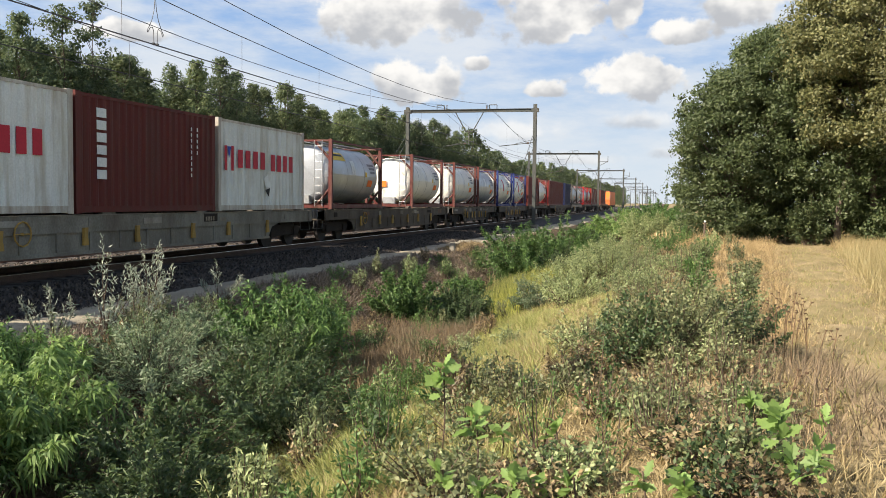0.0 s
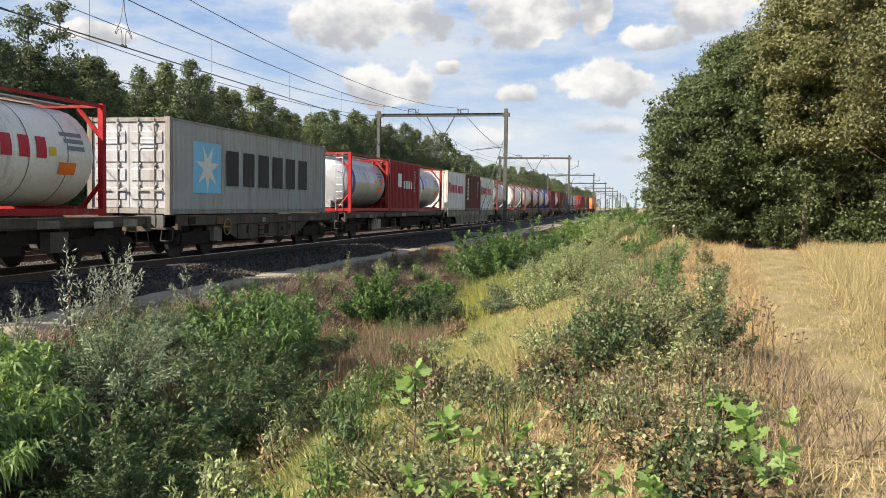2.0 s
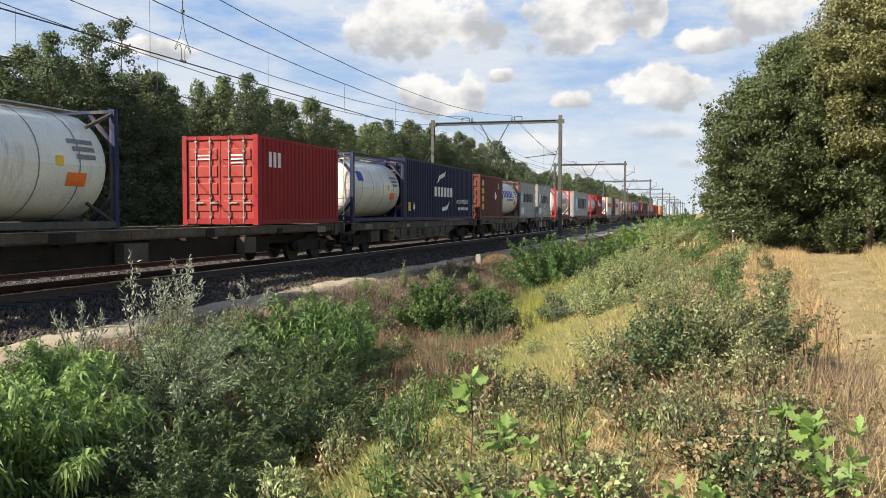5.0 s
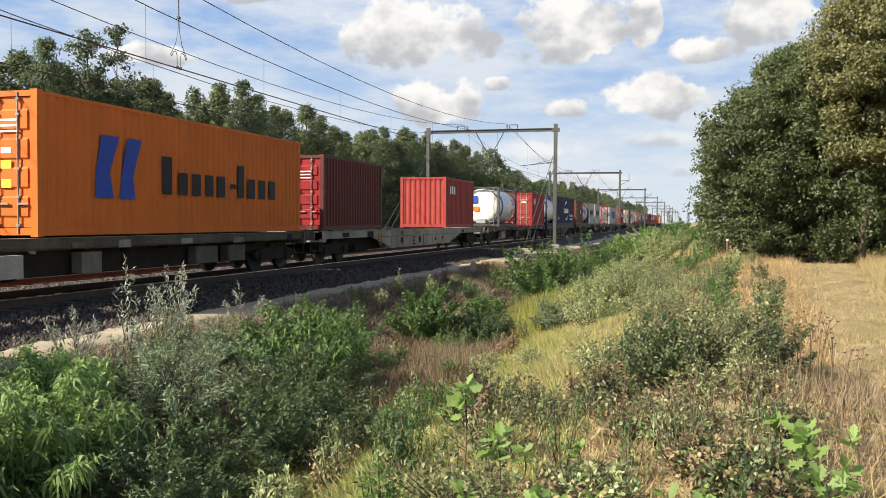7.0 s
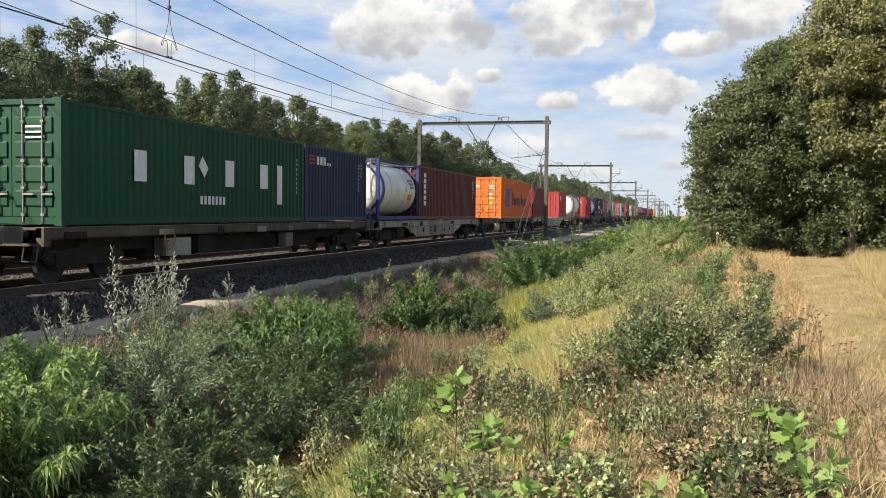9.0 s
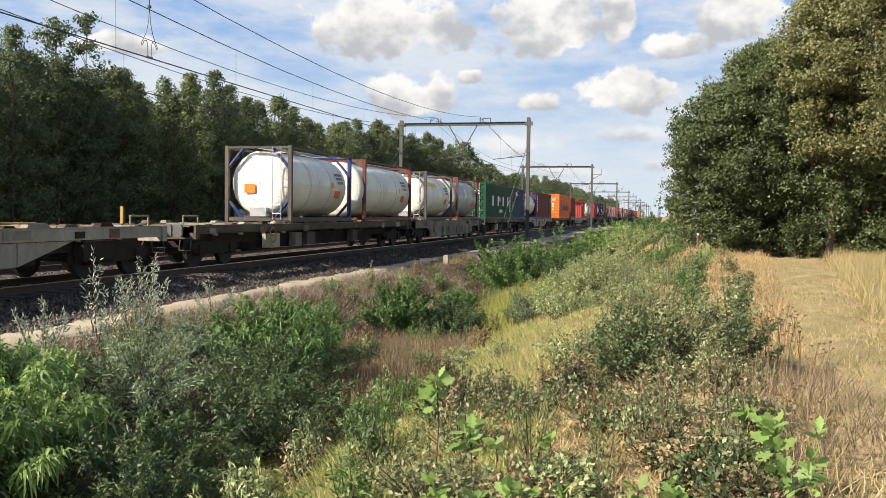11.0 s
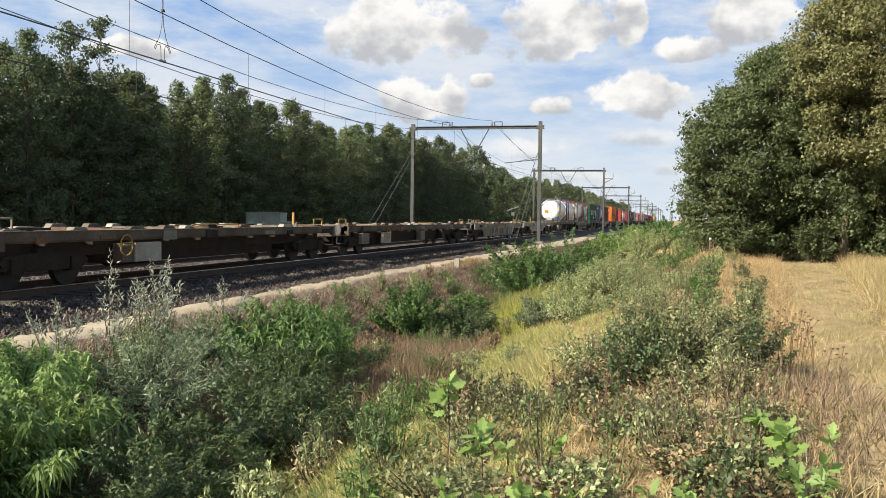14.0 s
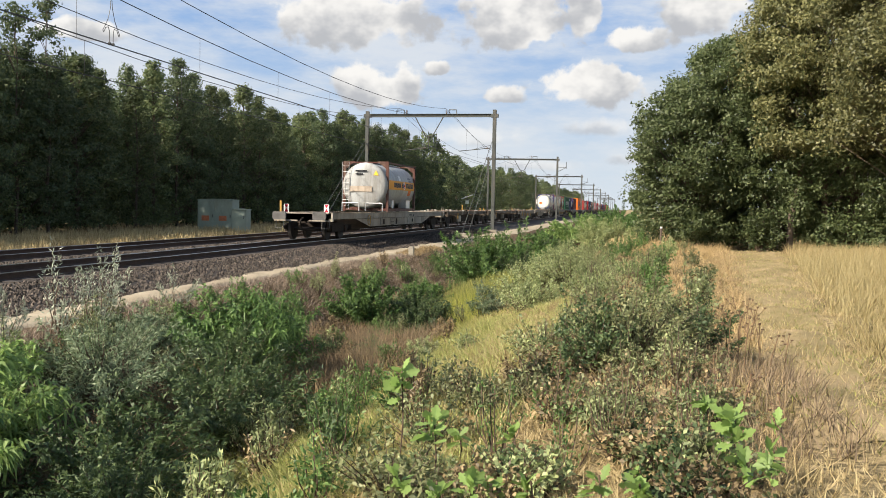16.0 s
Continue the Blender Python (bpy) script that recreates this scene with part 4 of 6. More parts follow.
f_dark = paint("dark_grey_tank_frame", (0.07, 0.065, 0.06), amount=0.3)


def build_train():
    # wagons: rear end, front end, kind, paint
    for r, f, style, body in (
            (160.9, 185.5, "beam", wagon_grey), (145.3, 160.8, "beam", wagon_grey), (130.3, 145.2, "beam", wagon_grey), (115.5, 130.2, "beam", wagon_light), (93.3, 115.4, "trap", wagon_grey),
            (79.1, 93.2, "beam", wagon_grey), (64.8, 79.0, "pocket", wagon_grey), (50.3, 64.7, "pocket", wagon_grey), (30.4, 50.2, "pocket", wagon_grey), (9.9, 30.3, "pocket", wagon_mid),
            (-11.1, 9.8, "beam", wagon_grey), (-25.3, -11.3, "trap", wagon_grey), (-38.5, -25.4, "beam", wagon_grey), (-50.5, -38.7, "beam", wagon_grey), (-66.9, -50.6, "trap", wagon_grey),
            (-87.2, -67.1, "trap", wagon_grey), (-110.6, -87.4, "beam", wagon_grey), (-136.5, -110.8, "trap", wagon_light), (-156.5, -136.7, "beam", wagon_grey), (-176.6, -156.7, "trap", wagon_light),
            (-197.1, -176.8, "beam", wagon_grey), (-215.2, -197.3, "pocket", wagon_mid), (-237.4, -215.4, "beam", wagon_grey), (-256.0, -237.6, "trap", wagon_light), (-274.6, -256.2, "pocket", wagon_mid),
            (-297.2, -274.8, "beam", wagon_grey), (-315.8, -297.4, "beam", wagon_grey), (-340.6, -316.0, "tail", wagon_light)):
        kind = {"beam": "flat container wagon with straight rusty brown side beams", "trap": "flat container wagon with a deep ribbed fishbelly side",
                "pocket": "low pocket wagon in dirty grey with yellow levers", "tail": "pale grey flat wagon with red and white tail boards"}[style]
        w = wagon(f - r, style, body, kind, style == "tail")
        if -231 < r < 60:
            side_fittings(w, f - r, random.Random(int(r) + 400), surface("rust_orange_fitting", (0.15, 0.08, 0.045), 0.85, var=0.35, scale=5, dirt=(0.08, 0.045, 0.03), dirt_amount=0.5))
        if -330 < r < -230:
            deck_fittings(w, f - r, int(-r))
        ride(w, r, 0)
    ride(locomotive(), 186.0, 0)

    def load(ob, s):
        ride(ob, s, FLOOR_Z)
        return ob

    C20, C40, H0, HQ = 6.058, 12.192, 2.6, 2.85
    # front of the train
    load(container(C40, H0, brown, "red-brown corrugated forty-foot container on a wagon"), 165.0)
    load(container(C40, H0, brown, "red-brown corrugated forty-foot container on a wagon"), 146.0)
    for s in (138.4, 132.0):
        load(tank_container("silver tank in a bright red frame on a wagon", tank_silver, f_red), s)
    for s in (122.8, 116.3):
        load(tank_container("silver tank in a dark frame on a wagon", tank_silver, f_dark), s)
    load(container(C20, H0, navy, "navy blue twenty-foot container on a wagon"), 108.5)
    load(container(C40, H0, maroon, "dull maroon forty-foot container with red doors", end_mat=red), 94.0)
    load(tank_container("cream tank in a brown frame on a wagon", tank_white, f_brown), 86.4)
    load(container(C20, H0, maroon, "dull maroon twenty-foot container on a wagon"), 79.8)
    for s in (72.3, 65.3):
        c = load(tank_container("white tank in a blue frame on a wagon", tank_white, f_blue), s)
        tank_label(c, RED, 2.6, 2.95, -10, 35)
    c = load(tank_container("dull silver tank in a brown-red frame", tank_silver, f_brown), 58.4)
    c = load(tank_container("white tank in a brown-red frame", tank_white, f_brown), 51.6)
    c = load(tank_container("white tank in a brown-red frame with an orange hazard plate", tank_white, f_brown), 42.7)
    c = load(tank_container("silver tank in a brown-red frame with an orange label", tank_silver, f_brown, bands=2), 31.8)
    tank_label(c, YELLOW, 0.6, 2.1, 28, 48, label="orange name label")
    tank_label(c, BLACK, 0.75, 1.95, 38, 43, 1.132)
    # white and maroon boxes
    c = load(container(C20, H0, offwhite, "chalky white container with red lettering bars", doors=False), 23.1)
    marks(c, RED, lambda s: (word(s, 1.16, 1.25, 0.52, 4, 0.5), word(s, 3.42, 1.22, 0.52, 4, 0.46), s.box(1.222, 1.226, 0.35, 0.5, 1.15, 1.85), s.box(1.222, 1.226, 0.75, 0.9, 1.15, 1.85)))
    marks(c, BLUE, lambda s: s.prism([(0.51, 1.83), (0.62, 1.5), (0.74, 1.83)][::-1], "x", 1.222, 1.226))
    marks(c, BLACK, lambda s: s.prism([(3.0, 0.62), (3.25, 0.42), (3.35, 0.7)], "x", 1.222, 1.226))
    marks(c, WHITE, lambda s: s.prism([(2.9, 0.98), (3.05, 0.68), (3.36, 0.75), (3.2, 1.12)], "x", 1.222, 1.226))
    c = load(container(C20, H0, maroon, "faded maroon container with white lettering bars"), 16.85)
    marks(c, WHITE, lambda s: (word(s, 0.72, 2.1, 0.64, 6, 0.27, down=True, fill=0.75), word(s, 4.75, 2.1, 0.1, 9, 0.15, down=True), word(s, 5.05, 2.1, 0.1, 5, 0.15, down=True)))
    c = load(container(C20, H0, offwhite, "chalky white container with red lettering bars and rust", doors=False), 10.7)
    marks(c, RED, lambda s: (word(s, 1.16, 1.2, 0.52, 4, 0.5), word(s, 3.42, 1.17, 0.52, 4, 0.46), s.box(1.222, 1.226, 0.35, 0.5, 1.15, 1.85), s.box(1.222, 1.226, 0.75, 0.9, 1.15, 1.85)))
    marks(c, BLUE, lambda s: s.prism([(0.51, 1.83), (0.62, 1.5), (0.74, 1.83)][::-1], "x", 1.222, 1.226))
    c = load(tank_container("silver tank in a red frame with a blue and white label", tank_silver, f_red), 2.85)
    tank_label(c, BLUE, 1.2, 1.55, -5, 50)
    tank_label(c, WHITE, 0.9, 1.2, -30, 45)
    c = load(container(C20, H0, red, "bright red container with white lettering bars"), -3.28)
    marks(c, WHITE, lambda s: (word(s, 1.6, 1.25, 0.7, 1, 1.1), word(s, 2.72, 1.2, 0.4, 4, 0.5), word(s, 5.05, 2.1, 0.1, 8, 0.15, down=True), word(s, 5.3, 2.1, 0.1, 4, 0.15, down=True)))
    c = load(tank_container("silver tank in a bright red frame with a blue label", tank_silver, f_red), -9.5)
    tank_label(c, BLUE, 0.62, 0.95, -35, 35)
    part("marking", Shape().box(-0.95, -0.3, 0.128, 0.134, 1.25, 1.5), BLUE, c)
    part("marking", Shape().box(-0.95, -0.3, 0.128, 0.134, 1.5, 1.75), ORANGE, c)
    tank_label(c, ORANGE, 4.9, 5.3, -5, 12)

    def pale(length, s, label, k=1.0):
        c = load(container(length, H0, palegrey, label, end_mat=paint("dull_lilac_white_door_paint", (0.40, 0.405, 0.43), amount=0.4, dirt=(0.24, 0.19, 0.16))), s)
        if length > 10:
            marks(c, SKYBLUE, lambda q: q.box(1.218, 1.221, 1.3, 3.0, 0.6, 2.05))
            marks(c, WHITE, lambda q: star(q, 2.15, 1.32, 0.72))
            marks(c, BLACK, lambda q: word(q, 3.4, 0.85, 1.05, 6, 1.18, fill=0.7))
        else:
            marks(c, SKYBLUE, lambda q: q.box(1.218, 1.221, 0.3, 1.15, 1.0, 1.9))
            marks(c, WHITE, lambda q: star(q, 0.72, 1.45, 0.4))
            marks(c, BLACK, lambda q: word(q, 1.5, 1.15, 0.6, 6, 0.62, fill=0.68))
            marks(c, offwhite, lambda q: q.box(1.218, 1.222, 0.5, 1.6, 0.3, 0.75))
        return c

    pale(C40, -24.94, "pale grey forty-foot container with a light blue star panel")
    c = load(tank_container("long banded white tank with bright red end frames", tank_white, f_red, length=9.125, bands=6), -37.0)
    marks(c, RED, lambda s: [round_patch(s, 1.128, 1.33, 4.0 + 0.55 * i, 4.33 + 0.55 * i, -5, 18) for i in range(6)])
    tank_label(c, YELLOW, 3.35, 3.75, -10, 24)
    part("end_panel", Shape().box(-0.95, 0.35, 0.0, 0.03, 0.7, 2.2), tank_white, c)
    part("marking", Shape().box(-0.8, 0.25, -0.005, -0.001, 1.55, 1.7), RED, c)
    pale(C20, -46.3, "pale grey twenty-foot container with a light blue star panel")
    pale(C20, -53.87, "pale grey twenty-foot container with a light blue star panel")
    c = load(tank_container("white tank with blue lettering bars in a brown-red frame", tank_white, f_brown, bands=0), -60.0)
    marks(c, BLUE, lambda s: [round_patch(s, 1.128, 1.33, 1.02 + 0.51 * i, 1.36 + 0.51 * i, 2, 26) for i in range(6)])
    tank_label(c, BLACK, 0.55, 0.8, -4, 34)
    tank_label(c, surface("grey_print", (0, 0, 0)), 2.1, 4.2, -8, -2)
    c = load(container(C20, H0, brown, "red-brown container with gold lettering bars"), -66.16)
    marks(c, YELLOW, lambda s: word(s, 0.56, 1.95, 0.75, 4, 0.46, down=True, fill=0.72))
    marks(c, WHITE, lambda s: (s.prism([(3.9, 1.3), (4.2, 1.15), (4.5, 1.4), (4.0, 1.7)], "x", 1.222, 1.226), word(s, 4.95, 2.1, 0.3, 3, 0.13, down=True)))
    c = load(container(C40, H0 + 0.15, navy, "dark navy forty-foot container with white lettering bars"), -80.15)
    marks(c, WHITE, lambda s: (word(s, 4.52, 1.15, 0.46, 6, 0.57, fill=0.7), s.prism([(4.95, 1.75), (5.3, 2.15), (6.55, 2.4), (6.3, 2.15), (5.5, 2.0)], "x", 1.222, 1.226),
                               s.prism([(5.85, 0.45), (6.8, 0.5), (7.3, 0.95), (6.7, 0.7), (5.9, 0.62)], "x", 1.222, 1.226), word(s, 8.95, 0.5, 0.15, 8, 0.28, fill=0.7),
                               s.prism([(1.1, 0.6), (1.25, 0.45), (1.42, 0.6), (1.25, 0.85)], "x", 1.222, 1.226)))
    lettering(c, "eco container", 8.65, 0.84, 2.5, WHITE)
    marks(c, YELLOW, lambda s: s.box(1.222, 1.226, 0.43, 0.76, 0.45, 0.82))
    c = load(tank_container("banded cream tank in a navy frame", tank_white, f_navy, bands=4), -86.3)
    tank_label(c, BLUE, 0.8, 1.4, 12, 32)
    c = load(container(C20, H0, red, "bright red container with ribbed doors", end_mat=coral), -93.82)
    marks(c, WHITE, lambda s: word(s, 0.7, 1.7, 0.45, 3, 0.3))
    c = load(tank_container("cream tank in open end frames with a blue label", tank_white, f_dark, bands=4, top_rail=False, front_mat=f_navy, r=1.16), -106.4)
    tank_label(c, BLUE, 1.05, 1.6, -45, 42, 1.168)
    part("marking", Shape().box(-0.75, -0.25, 0.13, 0.135, 1.5, 2.0), BLUE, c)
    c = load(container(C20, H0, coral, "coral red container with a ribbed blank end", doors=False), -119.7)
    marks(c, WHITE, lambda s: word(s, 0.8, 1.75, 0.4, 3, 0.4))
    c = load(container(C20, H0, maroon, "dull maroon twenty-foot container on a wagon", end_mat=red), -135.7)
    c = load(container(C40, HQ, orange, "bright orange forty-foot container with blue lettering bars"), -149.8)
    marks(c, BLUE, lambda s: (s.prism([(1.75, 0.8), (2.4, 0.8), (2.25, 1.35), (2.6, 2.15), (1.98, 2.15), (1.8, 1.5)], "x", 1.222, 1.226), s.prism([(2.6, 0.8), (3.2, 0.8), (3.1, 1.3), (3.45, 2.15), (2.9, 2.15), (2.7, 1.4)], "x", 1.222, 1.226)))
    marks(c, BLACK, lambda s: (word(s, 4.27, 0.95, 0.9, 1, 0.7), word(s, 5.0, 0.95, 0.55, 4, 0.63, fill=0.66), word(s, 7.6, 1.2, 0.12, 1, 0.5), word(s, 8.0, 0.95, 0.9, 1, 0.6), word(s, 8.6, 0.95, 0.55, 3, 0.66, fill=0.66)))
    c = load(container(C40, H0, maroon, "faded maroon forty-foot container with white lettering bars"), -169.95)
    marks(c, WHITE, lambda s: (word(s, 0.76, 2.05, 0.68, 6, 0.27, down=True, fill=0.75), word(s, 11.2, 2.1, 0.1, 8, 0.15, down=True), word(s, 11.45, 2.1, 0.1, 5, 0.15, down=True)))
    c = load(tank_container("white tank in a blue frame with a blue label strip", tank_white, f_blue, bands=2), -175.95)
    tank_label(c, BLUE, 0.75, 1.1, -45, 40)
    c = load(container(C20, H0, slate, "slate blue container with white lettering bars"), -183.54)
    marks(c, WHITE, lambda s: (word(s, 0.98, 1.95, 0.28, 3, 0.3, fill=0.7), word(s, 1.9, 1.95, 0.1, 3, 0.14), word(s, 5.15, 2.1, 0.09, 8, 0.14, down=True), word(s, 5.4, 2.1, 0.09, 4, 0.14, down=True)))
    marks(c, coral, lambda s: [s.box(1.222, 1.226, 0.31, 0.82, 1.95 + 0.12 * i, 2.02 + 0.12 * i) for i in range(3)])
    c = load(container(C40, H0, green, "bottle green forty-foot container with white lettering bars"), -195.85)
    marks(c, WHITE, lambda s: ([s.box(1.222, 1.226, y + 0.12, y + 0.62, 1.0, 1.72) for y in (2.42, 4.58, 6.72, 8.85)], s.box(1.222, 1.226, 10.13, 10.5, 0.55, 1.75), word(s, 5.5, 0.5, 0.22, 7, 0.2),
                               s.prism([(5.4, 1.5), (5.6, 1.75), (5.9, 1.45), (5.7, 1.2)], "x", 1.226, 1.23), word(s, 11.6, 1.95, 0.08, 8, 0.15, down=True)))
    # tanks behind the green box
    c = load(tank_container("grey tank in a brown frame with yellow print", tank_grey, f_brown, bands=1, r=1.15, brace=False, over=0.25), -204.75)
    tank_label(c, YELLOW, 3.9, 4.8, 20, 28, 1.158)
    c = load(tank_container("white tank in a dark frame", tank_white, f_dark, bands=2), -212.3)
    tank_label(c, YELLOW, 1.2, 3.0, 25, 38)
    c = load(tank_container("cream swap tank with domed ends", tank_white, f_brown, length=7.15, bands=2, r=1.16, brace=False, over=0.3), -222.4)
    c = load(tank_container("white tank with blue braces in a grey frame", tank_white, f_dark, front_mat=f_blue, brace_mat=f_blue, bands=2), -230.2)
    # last tank
    c = load(tank_container("dull silver tank with an orange band in a brown frame", tank_grey, f_rust, bands=0, r=1.2, brace=False, over=0.32), -330.7)
    tank_label(c, paint("amber_band_paint", (0.76, 0.33, 0.03), amount=0.2), 0.2, 5.85, -8, 15, 1.208, "orange band")
    marks(c, BLACK, lambda s: [round_patch(s, 1.213, 1.33, y, y + 0.17, -2, 10) for y in (1.25, 1.46, 1.67, 1.88, 2.09, 2.3, 2.51, 2.95, 3.16, 3.9, 4.11, 4.32, 4.53, 4.74, 4.95, 5.16, 5.37)])
    for k in range(2):
        part("marking", Shape().box(-0.45, 0.15 - 0.2 * k, -0.345, -0.338, 2.05 - 0.16 * k, 2.12 - 0.16 * k), BLACK, c)
    part("marking", Shape().prism([(0.48, 1.86), (0.78, 1.86), (0.63, 2.12)], "y", -0.29, -0.28), YELLOW, c, "yellow warning triangle")
    part("marking", Shape().box(-0.75, 0.45, -0.345, -0.338, 1.02, 1.30), paint("faded_tan_patch", (0.46, 0.38, 0.30), amount=0.3), c, "faded tan patch")
    tank_label(c, WHITE, 3.36, 3.66, -6, 13, 1.214, "white square with a red cross")
    tank_label(c, RED, 3.47, 3.55, -4, 11, 1.217)
    tank_label(c, RED, 3.39, 3.63, 1, 6, 1.217)
    part("valve_cabinet", Shape().box(0.75, 1.2, 3.9, 4.8, 0.18, 0.62), CHROME, c)
    part("valve_cabinet", Shape().box(0.85, 1.2, 0.9, 1.2, 0.2, 0.6), CHROME, c)
    for x in (-1.1, 0.15):
        part("rail_loop", Shape().line([(x, -0.5, 0), (x, -0.5, 0.42), (x + 0.9, -0.5, 0.42), (x + 0.9, -0.5, 0)], 0.03), CHROME, c)


build_train()


# ---- sky with cumulus, far behind everything ----
def build_backdrop():
    m = bpy.data.materials.new("summer_sky_with_cumulus")
    m.use_nodes = True
    nt = m.node_tree
    n, l = nt.nodes, nt.links
    n.remove(n["Principled BSDF"])
    uv = n.new("ShaderNodeUVMap")
    sep = n.new("ShaderNodeSeparateXYZ")
    l.new(uv.outputs[0], sep.inputs[0])

    def math_node(op, a, b=None, c=None):
        x = n.new("ShaderNodeMath")
        x.operation = op
        for i, val in enumerate((a, b, c)):
            if val is None:
                continue
            if isinstance(val, (int, float)):
                x.inputs[i].default_value = val
            else:
                l.new(val, x.inputs[i])
        return x.outputs[0]

    def ranged(src, a, b, c=0.0, d=1.0):
        r = n.new("ShaderNodeMapRange")
        r.interpolation_type = "SMOOTHSTEP"
        for i, val in enumerate((a, b, c, d)):
            r.inputs[i + 1].default_value = val
        l.new(src, r.inputs[0])
        return r.outputs[0]

    def mix(fac, a, b):
        x = n.new("ShaderNodeMix")
        x.data_type = "RGBA"
        l.new(fac, x.inputs[0])
        for s, val in ((6, a), (7, b)):
            if isinstance(val, tuple):
                x.inputs[s].default_value = (*val, 1)
            else:
                l.new(val, x.inputs[s])
        return x.outputs[2]

    def noisy(scale, detail, rough, stretch=(1, 1, 1)):
        t = n.new("ShaderNodeTexNoise")
        t.inputs["Scale"].default_value, t.inputs["Detail"].default_value, t.inputs["Roughness"].default_value = scale, detail, rough
        mp = n.new("ShaderNodeMapping")
        mp.inputs["Scale"].default_value = stretch
        l.new(uv.outputs[0], mp.inputs[0])
        l.new(mp.outputs[0], t.inputs["Vector"])
        return t.outputs[0]

    u, v = sep.outputs[0], sep.outputs[1]
    puff = noisy(0.55, 7, 0.55)
    lump = noisy(0.28, 4, 0.5, (1, 1.3, 1))
    veil = noisy(0.16, 6, 0.6, (0.5, 1.6, 1))
    col = mix(ranged(v, 0, 15), (0.56, 0.70, 0.86), (0.22, 0.42, 0.80))
    col = mix(math_node("MULTIPLY", ranged(veil, 0.34, 0.62), 0.85), col, (0.74, 0.80, 0.88))
    col = mix(math_node("MULTIPLY", ranged(v, 6.5, 0.0), 0.55), col, (0.72, 0.79, 0.87))
    # clouds: azimuth, elevation, half width, half height, in degrees
    for az, el, hw, hh in ((-16.6, 4.3, 3.6, 0.9), (-9.6, 4.3, 3.6, 1.0), (-1.8, 4.9, 2.4, 0.75), (-5.4, 2.6, 3.0, 0.6), (-12.6, 2.0, 3.0, 0.5), (1.5, 3.0, 3.0, 0.7),
                           (-12.0, 8.4, 0.9, 0.7), (-7.8, 6.8, 1.4, 0.7), (-15.7, 7.1, 3.0, 1.9), (-2.4, 7.3, 3.4, 1.7), (0.4, 10.1, 2.4, 1.0), (4.2, 11.9, 2.8, 2.4), (-3.0, 11.6, 1.2, 2.2), (-7.2, 11.3, 3.9, 2.7), (-17.3, 11.2, 5.2, 2.7),
                           (-33.0, 9.6, 3.0, 0.8), (-28.0, 13.5, 3.0, 0.9)):
        dx = math_node("MULTIPLY", math_node("SUBTRACT", u, az), 1 / hw)
        dy = math_node("MULTIPLY", math_node("SUBTRACT", v, el), 1 / hh)
        low = math_node("MULTIPLY", math_node("MINIMUM", dy, 0.0), 0.45)
        dyy = math_node("ADD", dy, low)
        d = math_node("SQRT", math_node("ADD", math_node("MULTIPLY", dx, dx), math_node("MULTIPLY", dyy, dyy)))
        edge = math_node("ADD", d, math_node("MULTIPLY", math_node("SUBTRACT", puff, 0.5), 1.6))
        edge = math_node("ADD", edge, math_node("MULTIPLY", math_node("SUBTRACT", lump, 0.5), 1.2))
        mask = math_node("MULTIPLY", ranged(edge, 1.02, 0.72 if el > 5.5 else 0.4), 1.0 if el > 5.5 else 0.65)
        lit = ranged(math_node("ADD", dy, math_node("MULTIPLY", math_node("SUBTRACT", lump, 0.5), 6.0)), -0.75, 0.75)
        body = mix(lit, (0.50, 0.53, 0.585), (0.93, 0.94, 0.95))
        col = mix(mask, col, body)
    em = n.new("ShaderNodeEmission")
    l.new(col, em.inputs[0])
    em.inputs[1].default_value = 0.54
    l.new(em.outputs[0], n["Material Output"].inputs[0])
    R = 2800.0
    azs, els = np.linspace(-80, 62, 72), np.linspace(-2, 34, 20)
    A, E = np.meshgrid(azs, els)
    ar, er = np.radians(A), np.radians(E)
    v3 = np.stack([R * np.sin(ar) * np.cos(er), R * np.cos(ar) * np.cos(er), R * np.sin(er) + 1.55], axis=-1).reshape(-1, 3)
    nx = len(azs)
    i, j = np.meshgrid(np.arange(nx - 1), np.arange(len(els) - 1))
    a = (j * nx + i).ravel()
    quads = np.stack([a, a + nx, a + nx + 1, a + 1], axis=1)
    me = cloud_mesh("sky_backdrop", v3, quads, [m])
    lay = me.uv_layers.new(name="UVMap")
    flat = np.stack([A.ravel(), E.ravel()], axis=1)[quads.ravel()]
    lay.data.foreach_set("uv", flat.astype(np.float32).ravel())
    tagged(new("backdrop", me), "blue summer sky with white cumulus clouds", "sky", kind="structure")


build_backdrop()

